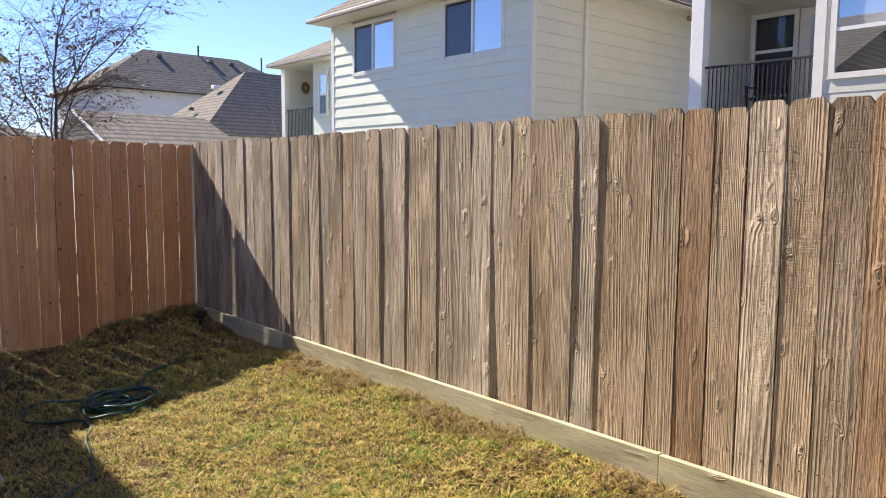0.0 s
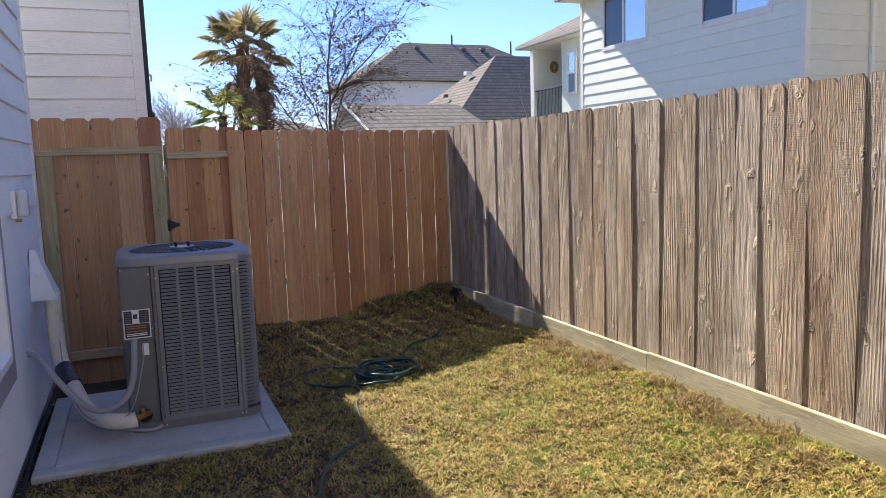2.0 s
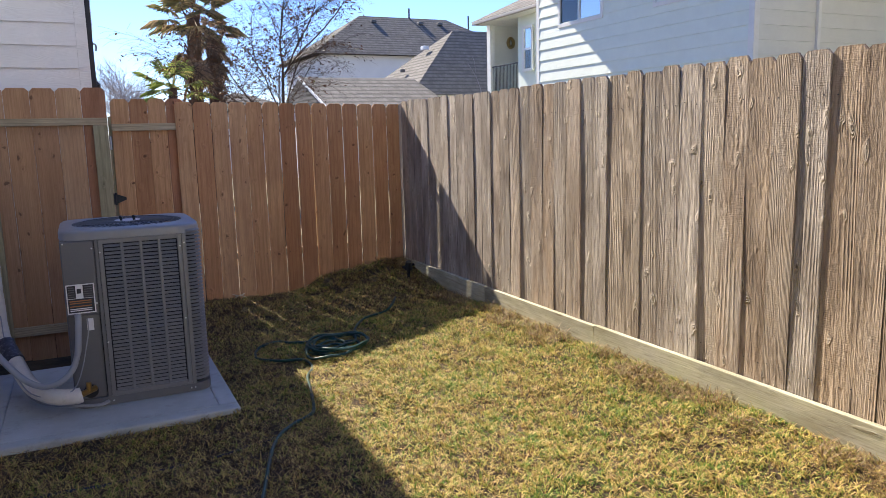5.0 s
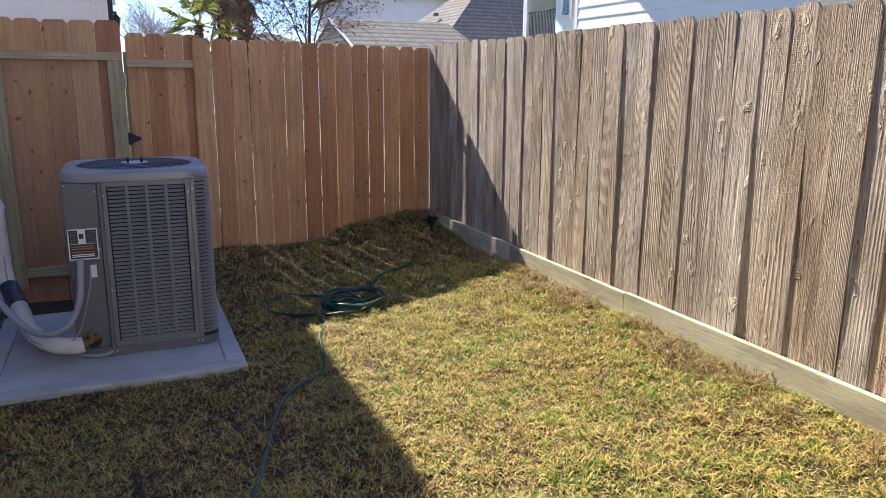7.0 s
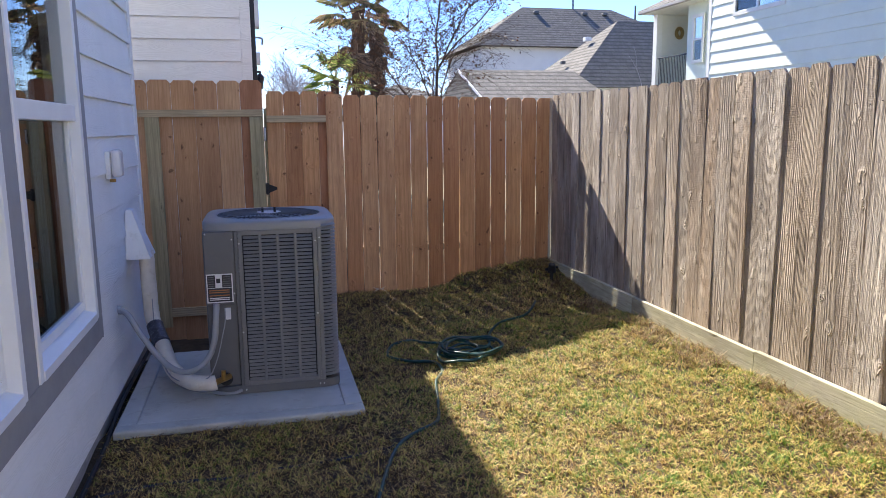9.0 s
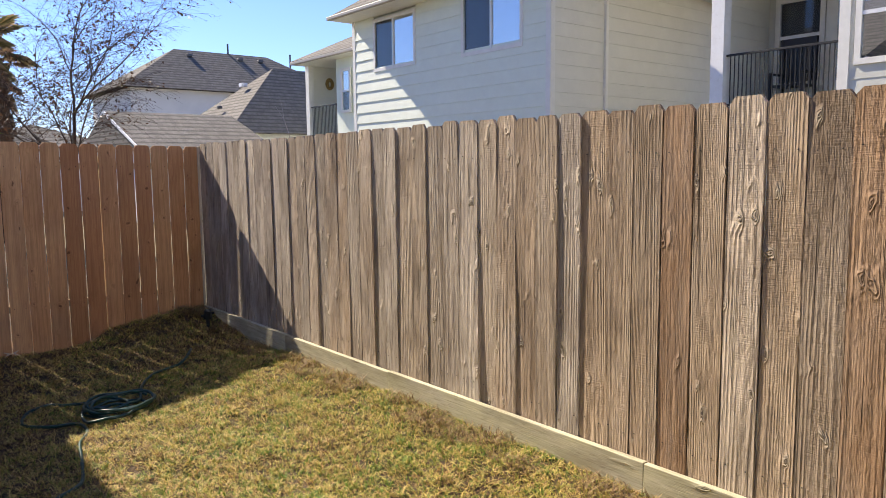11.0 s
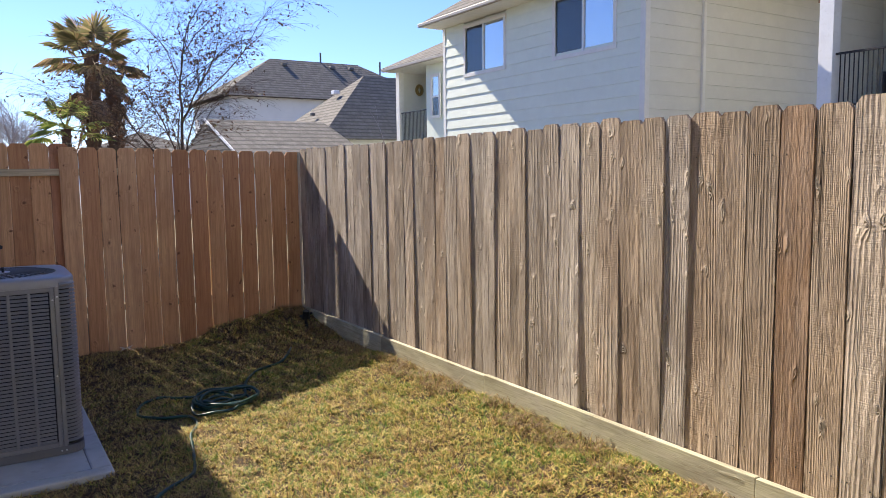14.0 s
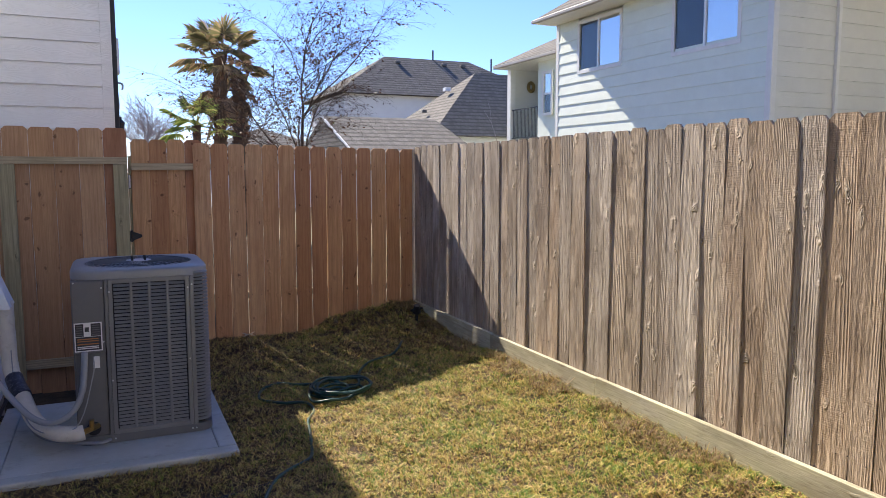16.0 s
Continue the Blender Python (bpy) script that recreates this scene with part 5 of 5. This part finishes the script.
b_house = thing("porch_townhouse", (15.0, 4.0, -0.15), "cream townhouse with a white-posted upper balcony", "house", kind="structure")
BE = 5.9
part("wall", box((HX + 0.10, -4.0, -0.15), (19.0, 4.74, BE)), M["cream_b"], b_house)
siding(b_house, 1, HX + 0.016, -1, -4.0, 4.74, 0.10, BE, 0.262, M["cream_b"], [(3.60, 4.69, 3.246, 4.80)])
part("corner_board", box((HX - 0.012, 4.741, -0.1), (HX + 0.12, 4.90, BE), 0.002), M["cream_trim"], b_house)
part("back_wall", box((14.0, 4.75, -0.15), (19.0, 7.4, BE)), M["cream_b"], b_house)
part("side_wall", box((12.5, 7.02, -0.15), (13.99, 7.10, BE)), M["cream_x"], b_house)
siding(b_house, 0, 7.02, -1, 12.5, 13.9, 2.7, BE, 0.262, M["cream_x"])
part("floor_slab", box((HX + 0.02, 4.91, -0.15), (13.99, 7.0, 2.70)), M["cream_b"], b_house)
part("post", box((HX - 0.02, 6.76, 2.70), (HX + 0.20, 7.0, BE), 0.004), M["white_trim"], b_house, "white square porch post")
railing(b_house, HX + 0.08, 4.91, 6.755, 2.74, 3.60, 0.072)
far_window(b_house, 1, 13.93, -1, 6.05, 6.77, 3.23, 4.67, 4.05, 2, False)
d = part("door", box((13.93, 5.05, 2.71), (13.995, 5.95, 4.75), 0.004), M["cream_trim"], b_house, "cream door with a glazed light")
part("door_pane", box((13.922, 5.25, 3.2), (13.929, 5.75, 4.6)), M["glass_far"], d)
far_window(b_house, 1, HX, -1, 3.70, 4.58, 3.28, 4.70, 3.93, 0, False, True)
# soffit and roof overhang lie out of view, sized to shade wall and passage
part("soffit", box((HX - 0.22, -4.0, BE), (19.0, 8.5, BE + 0.03)), M["cream_trim"], b_house)
part("rear_eave", box((17.2, 7.41, 5.62), (19.0, 10.16, 5.73), 0.01), M["eave_brown"], b_house, "brown boarded eave over the passage")
# unseen slab added over the balcony to keep daylight out
part("balcony_ceiling", box((HX + 0.02, 4.91, 5.0), (13.92, 7.0, 5.06)), M["cream_trim"], b_house)
part("roof", prism([(HX - 0.27, BE + 0.03), (15.5, BE + 2.6), (19.5, BE + 0.03)], 1, -4.2, 8.6), M["roof_y"], b_house)
cable = thing("wall_cable", (HX, 3.2, 3.2), "black cable sagging across the cream siding", "cable")
part("cable", tube([(HX - 0.006, 3.56, 4.6), (HX - 0.006, 3.55, 3.6), (HX - 0.006, 3.56, 3.25), (HX - 0.008, 3.64, 3.10), (HX - 0.01, 3.62, 2.98), (HX - 0.006, 3.3, 2.97), (HX - 0.006, 2.7, 2.95), (HX - 0.006, 2.30, 2.94), (HX - 0.006, 2.28, 3.10), (HX - 0.006, 2.35, 3.12)], 0.006, 6), M["black"], cable)

chair = thing("balcony_chair", (13.3, 6.113, 2.70), "dark slatted chair standing on the upper balcony", "chair")
CY0, CY1, CZ = 5.807, 6.418, 3.917
for y in (CY0, CY1 - 0.05):
    part("back_post", box((13.30, y, 2.702), (13.35, y + 0.05, CZ), 0.004), M["black"], chair)
    part("leg", box((12.86, y, 2.702), (12.91, y + 0.05, 3.28), 0.004), M["black"], chair)
    part("armrest", box((12.84, y, 3.281), (13.299, y + 0.05, 3.31), 0.004), M["black"], chair)
part("top_rail", box((13.305, CY0 + 0.051, CZ - 0.16), (13.345, CY1 - 0.051, CZ), 0.004), M["black"], chair)
part("seat", box((12.88, CY0 + 0.051, 3.06), (13.299, CY1 - 0.051, 3.10), 0.004), M["black"], chair)
for i in range(5):
    y = CY0 + 0.06 + (CY1 - CY0 - 0.12) * (i + 0.5) / 5
    part("back_slat", box((13.315, y - 0.028, 3.11), (13.335, y + 0.028, CZ - 0.161), 0.002), M["black"], chair)

# ---- far roofs ----
d2 = thing("hip_roofed_house", (18.0, 33.0, -0.15), "single-storey house with a steep brown hip roof", "house", kind="structure")
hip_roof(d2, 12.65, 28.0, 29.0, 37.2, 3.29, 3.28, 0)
part("wall", box((12.8, 29.5, -0.15), (27.5, 36.7, 3.28)), M["stucco"], d2)
part("roof_vent", box((15.1, 33.0, 5.62), (15.4, 33.35, 5.80), 0.02), M["white_trim"], d2)
part("roof_vent", box((13.75, 32.6, 4.52), (13.95, 32.8, 4.66), 0.02), M["lead"], d2)
part("wing_roof", prism([(25.2, 2.308), (30.0, 4.02), (33.0, 2.95)], 0, 8.15, 13.2), M["roof_x"], d2, "low brown shingle roof")
part("wing_wall", box((8.5, 27.6, -0.15), (12.79, 32.4, 2.94)), M["stucco"], d2)
part("rake_board", prism([(25.15, 2.26), (25.25, 2.22), (30.0, 3.95), (30.0, 4.06)], 0, 8.09, 8.14), M["white_trim"], d2)
d1 = thing("tall_hip_house", (18.0, 46.0, -0.15), "two-storey white house with a dark hip roof", "house", kind="structure")
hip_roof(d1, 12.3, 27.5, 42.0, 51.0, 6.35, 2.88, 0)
part("wall", box((12.9, 42.6, -0.15), (26.9, 50.4, 6.34)), M["stucco"], d1)
for x, y, z0, z1 in ((20.3, 46.5, 9.2, 9.85), (24.75, 46.5, 8.0, 9.55)):
    part("vent_pipe", cyl((x, y, z0), (x, y, z1), 0.06, n=8), M["lead"], d1, "dark roof vent pipe")
for x in (17.3, 20.6, 22.0):
    part("roof_vent", box((x, 45.55, 8.72), (x + 0.32, 45.9, 8.90), 0.04), M["lead"], d1)
d4 = thing("low_house", (5.0, 41.0, -0.15), "low house with a dark roof behind the trees", "house", kind="structure")
hip_roof(d4, 4.4, 11.0, 38.0, 44.6, 2.9, 1.2, 0)
part("wall", box((4.9, 38.5, -0.15), (10.5, 44.1, 2.89)), M["stucco"], d4)


# ---- trees ----
def limb(bm, pts, radii, n):
    """A thin tapering stem through the points."""
    rings = []
    for i, (p, r) in enumerate(zip(pts, radii)):
        d = (pts[min(i + 1, len(pts) - 1)] - pts[max(i - 1, 0)]).normalized()
        u = d.cross(Vector((0.31, 0.93, 0.2))).normalized()
        w = d.cross(u)
        rings.append([bm.verts.new(p + (u * math.cos(2 * math.pi * k / n) + w * math.sin(2 * math.pi * k / n)) * r) for k in range(n)])
    for a, b in zip(rings, rings[1:]):
        for k in range(n):
            bm.faces.new((a[k], a[(k + 1) % n], b[(k + 1) % n], b[k]))


def branch_tree(name, at, seed, label, trunk, lengths, kids, spread, radius, leaves, leaf_mat, wood_mat, leaf_size, sag=0.0, least=0.0016):
    """A trunk that forks again and again into fine twigs, with single leaves along the outer ones."""
    rng = random.Random(seed)
    t = thing(name, at, label, "tree")
    bm, lm = bmesh.new(), bmesh.new()
    last = len(lengths) - 1

    def leaf(p, d):
        u = Vector((rng.uniform(-1, 1), rng.uniform(-1, 1), rng.uniform(-1, 0.3))).normalized()
        w = u.cross(d).normalized()
        s = leaf_size * rng.uniform(0.6, 1.3)
        vs = [lm.verts.new(p), lm.verts.new(p + u * s * 0.5 + w * s * 0.24), lm.verts.new(p + u * s), lm.verts.new(p + u * s * 0.5 - w * s * 0.24)]
        lm.faces.new(vs)

    def grow(p, d, r, n):
        segs = 5 if n else 3
        length = lengths[n] * rng.uniform(0.7, 1.2)
        pts = [p]
        for i in range(segs):
            d = (d + Vector((rng.uniform(-1, 1), rng.uniform(-1, 1), rng.uniform(-0.8, 0.8) - sag * n / last)) * (0.20 if n else 0.05)).normalized()
            pts.append(pts[-1] + d * length / segs)
        end = r * 0.62 if n < last else r * 0.4
        limb(bm, pts, [max(r + (end - r) * i / segs, least) for i in range(segs + 1)], 7 if n < 2 else 4 if n < 4 else 3)
        if n == last:
            if rng.random() < 0.24:
                for q in pts[1:]:
                    for _ in range(leaves):
                        if rng.random() < 0.5:
                            leaf(q + Vector((rng.uniform(-1, 1), rng.uniform(-1, 1), rng.uniform(-1, 1))) * 0.03, d)
            return
        for k in range(kids[n]):
            i = segs if k == 0 else rng.randint(2, segs) if n == 0 else rng.randint(1, segs)
            a = rng.uniform(0, 6.28) if n else 6.28 * (k + rng.uniform(-0.2, 0.2)) / kids[0]
            side = Vector((math.cos(a), math.sin(a), rng.uniform(-0.1, 0.5)))
            f = spread * (0.25 if k == 0 else rng.uniform(0.7, 1.2))
            grow(pts[i], (d * (1.0 - f) + side * f + Vector((0, 0, 0.10))).normalized(), end * (0.85 if k == 0 else 0.65), n + 1)

    grow(Vector(at), Vector((0.02, 0.0, 1)), radius, 0)
    part("trunk", bm, M[wood_mat], t)
    if leaves:
        part("crown", lm, M[leaf_mat], t, "sparse dry leaves")
    else:
        lm.free()
    return t


branch_tree("leafing_tree", (2.92, 12.2, -0.15), 5, "bare winter tree with sparse dark leaves", 0, (2.75, 1.15, 0.80, 0.56, 0.40, 0.28), (9, 6, 5, 4, 4), 0.54, 0.038, 1, "leaf", "bark", 0.055, 0.6, 0.0014)
branch_tree("bare_tree", (2.0, 40.0, -0.15), 9, "pale leafless tree in the distance", 0, (3.3, 1.25, 0.95, 0.65, 0.45), (9, 7, 5, 4), 0.55, 0.10, 0, "leaf", "far_twig", 0.1, 0.0, 0.0055)
branch_tree("rust_bush", (1.05, 18.5, -0.15), 14, "rust-leaved shrub beyond the fence", 0, (1.9, 0.55, 0.4, 0.25), (6, 5, 4), 0.55, 0.03, 3, "rust_leaf", "twig", 0.06)


def fan_frond(bm, at, d, stem, size, droop, rng, n=22):
    """A fan leaf: a stalk and narrow segments that spread and hang."""
    d = d.normalized()
    end = at + d * stem + Vector((0, 0, -droop * 0.3 * stem))
    cyl(at, end, 0.014, 0.009, n=4, bm=bm, caps=False)
    side = d.cross(Vector((0, 0, 1)))
    side = side.normalized() if side.length > 0.01 else Vector((1, 0, 0))
    up = side.cross(d)
    for i in range(n):
        a = radians(-105 + 210 * i / (n - 1))
        v = d * math.cos(a) + side * math.sin(a)
        l = size * (0.72 + 0.28 * math.cos(a)) * rng.uniform(0.85, 1.1)
        w = v.cross(up).normalized() * size * 0.040
        m = end + v * l * 0.55 + Vector((0, 0, -droop * 0.12 * l))
        tip = end + v * l * 0.95 + Vector((0, 0, -droop * 0.55 * l)) + Vector((rng.uniform(-1, 1), rng.uniform(-1, 1), 0)) * 0.03
        vs = [bm.verts.new(end), bm.verts.new(m + w), bm.verts.new(tip), bm.verts.new(m - w)]
        bm.faces.new((vs[0], vs[1], vs[2]))
        bm.faces.new((vs[0], vs[2], vs[3]))


def fan_palm(name, at, height, size, seed, label, live, dead, live_mat, trunk_r, tilt=(0, 0)):
    rng = random.Random(seed)
    t = thing(name, at, label, "palm tree")
    base = Vector(at)
    top = base + Vector((tilt[0], tilt[1], height))
    bm = bmesh.new()
    rows = int(height / 0.16)
    for i in range(rows):
        p0, p1 = base.lerp(top, i / rows), base.lerp(top, (i + 1) / rows)
        cyl(p0, p1, trunk_r * rng.uniform(0.92, 1.0), trunk_r * rng.uniform(1.08, 1.25), n=10, bm=bm)
    for i in range(60 if trunk_r > 0.1 else 0):
        a, h = rng.uniform(0, 6.28), rng.uniform(0.3, 1.0)
        p = base.lerp(top, h) + Vector((math.cos(a), math.sin(a), 0)) * trunk_r
        cyl(p, p + Vector((math.cos(a) * 0.12, math.sin(a) * 0.12, 0.22)), 0.035, 0.012, n=4, bm=bm)
    part("trunk", bm, M["palm_bark"], t)
    bm = bmesh.new()
    for i in range(live):
        a = i * 2.4 + rng.uniform(-0.3, 0.3)
        e = radians(75 - 95 * i / live + rng.uniform(-8, 8))
        fan_frond(bm, top, Vector((math.cos(a) * math.cos(e), math.sin(a) * math.cos(e), math.sin(e))), size * 0.55, size * 0.62, 0.35 + 0.5 * i / live, rng)
    part("crown", bm, M[live_mat], t, "fan fronds")
    if dead:
        bm = bmesh.new()
        for i in range(dead):
            a = i * 2.4 + rng.uniform(-0.4, 0.4)
            e = radians(-30 - 45 * i / dead)
            p = top - Vector((0, 0, 0.25 + 0.9 * i / dead))
            fan_frond(bm, p, Vector((math.cos(a) * math.cos(e), math.sin(a) * math.cos(e), math.sin(e))), size * 0.42, size * 0.5, 1.1, rng)
        part("skirt", bm, M["dead_frond"], t, "brown dead fronds hanging under the crown")


fan_palm("fan_palm", (2.95, 22.0, -0.15), 5.15, 1.32, 3, "tall fan palm with green and brown fronds", 17, 5, "frond", 0.17, (0.12, 0))
fan_palm("fan_palm", (3.62, 22.6, -0.15), 4.75, 0.72, 4, "shaggy palm trunk with dead fronds", 7, 7, "dead_frond", 0.19, (0.05, 0))
fan_palm("young_palm", (1.95, 18.0, -0.15), 2.95, 0.90, 6, "young bright green fan palm", 10, 0, "green_frond", 0.09)
branch_tree("shrub_sprig", (3.85, 5.85, -0.15), 21, "thin shrub with a few leaves behind the old fence", 0, (1.95, 0.22, 0.16), (3, 3), 0.55, 0.010, 3, "green_frond", "twig", 0.05)
branch_tree("bare_sapling", (5.2, 9.4, -0.15), 33, "thin bare sapling behind the old fence", 0, (2.2, 0.45, 0.3), (2, 2), 0.35, 0.012, 0, "leaf", "far_twig", 0.05)

# ---- grass ----
blades("lawn", 400000, ((-0.76, 3.32), (1.2, 8.03)), 3, 0.039, on_lawn, "dormant straw and green lawn grass")
blades("rough_grass", 14000, ((3.0, 3.31), (1.2, 8.03)), 8, 0.085, lambda x, y: noise.noise(Vector((x * 3, y * 3.1, 2))) > 0.02, "shaggy brown grass along the kickboard", "dead_grass")
blades("back_lawn", 100000, ((-0.76, 3.32), (-3.3, 1.2)), 5, 0.04, on_lawn, "dormant straw lawn grass")

# the plan above is drawn in units of UNIT metres
for ob in list(scene.objects):
    if ob.parent is None and ob.type in {"MESH", "EMPTY"}:
        ob.matrix_basis = Matrix.Scale(UNIT, 4) @ ob.matrix_basis
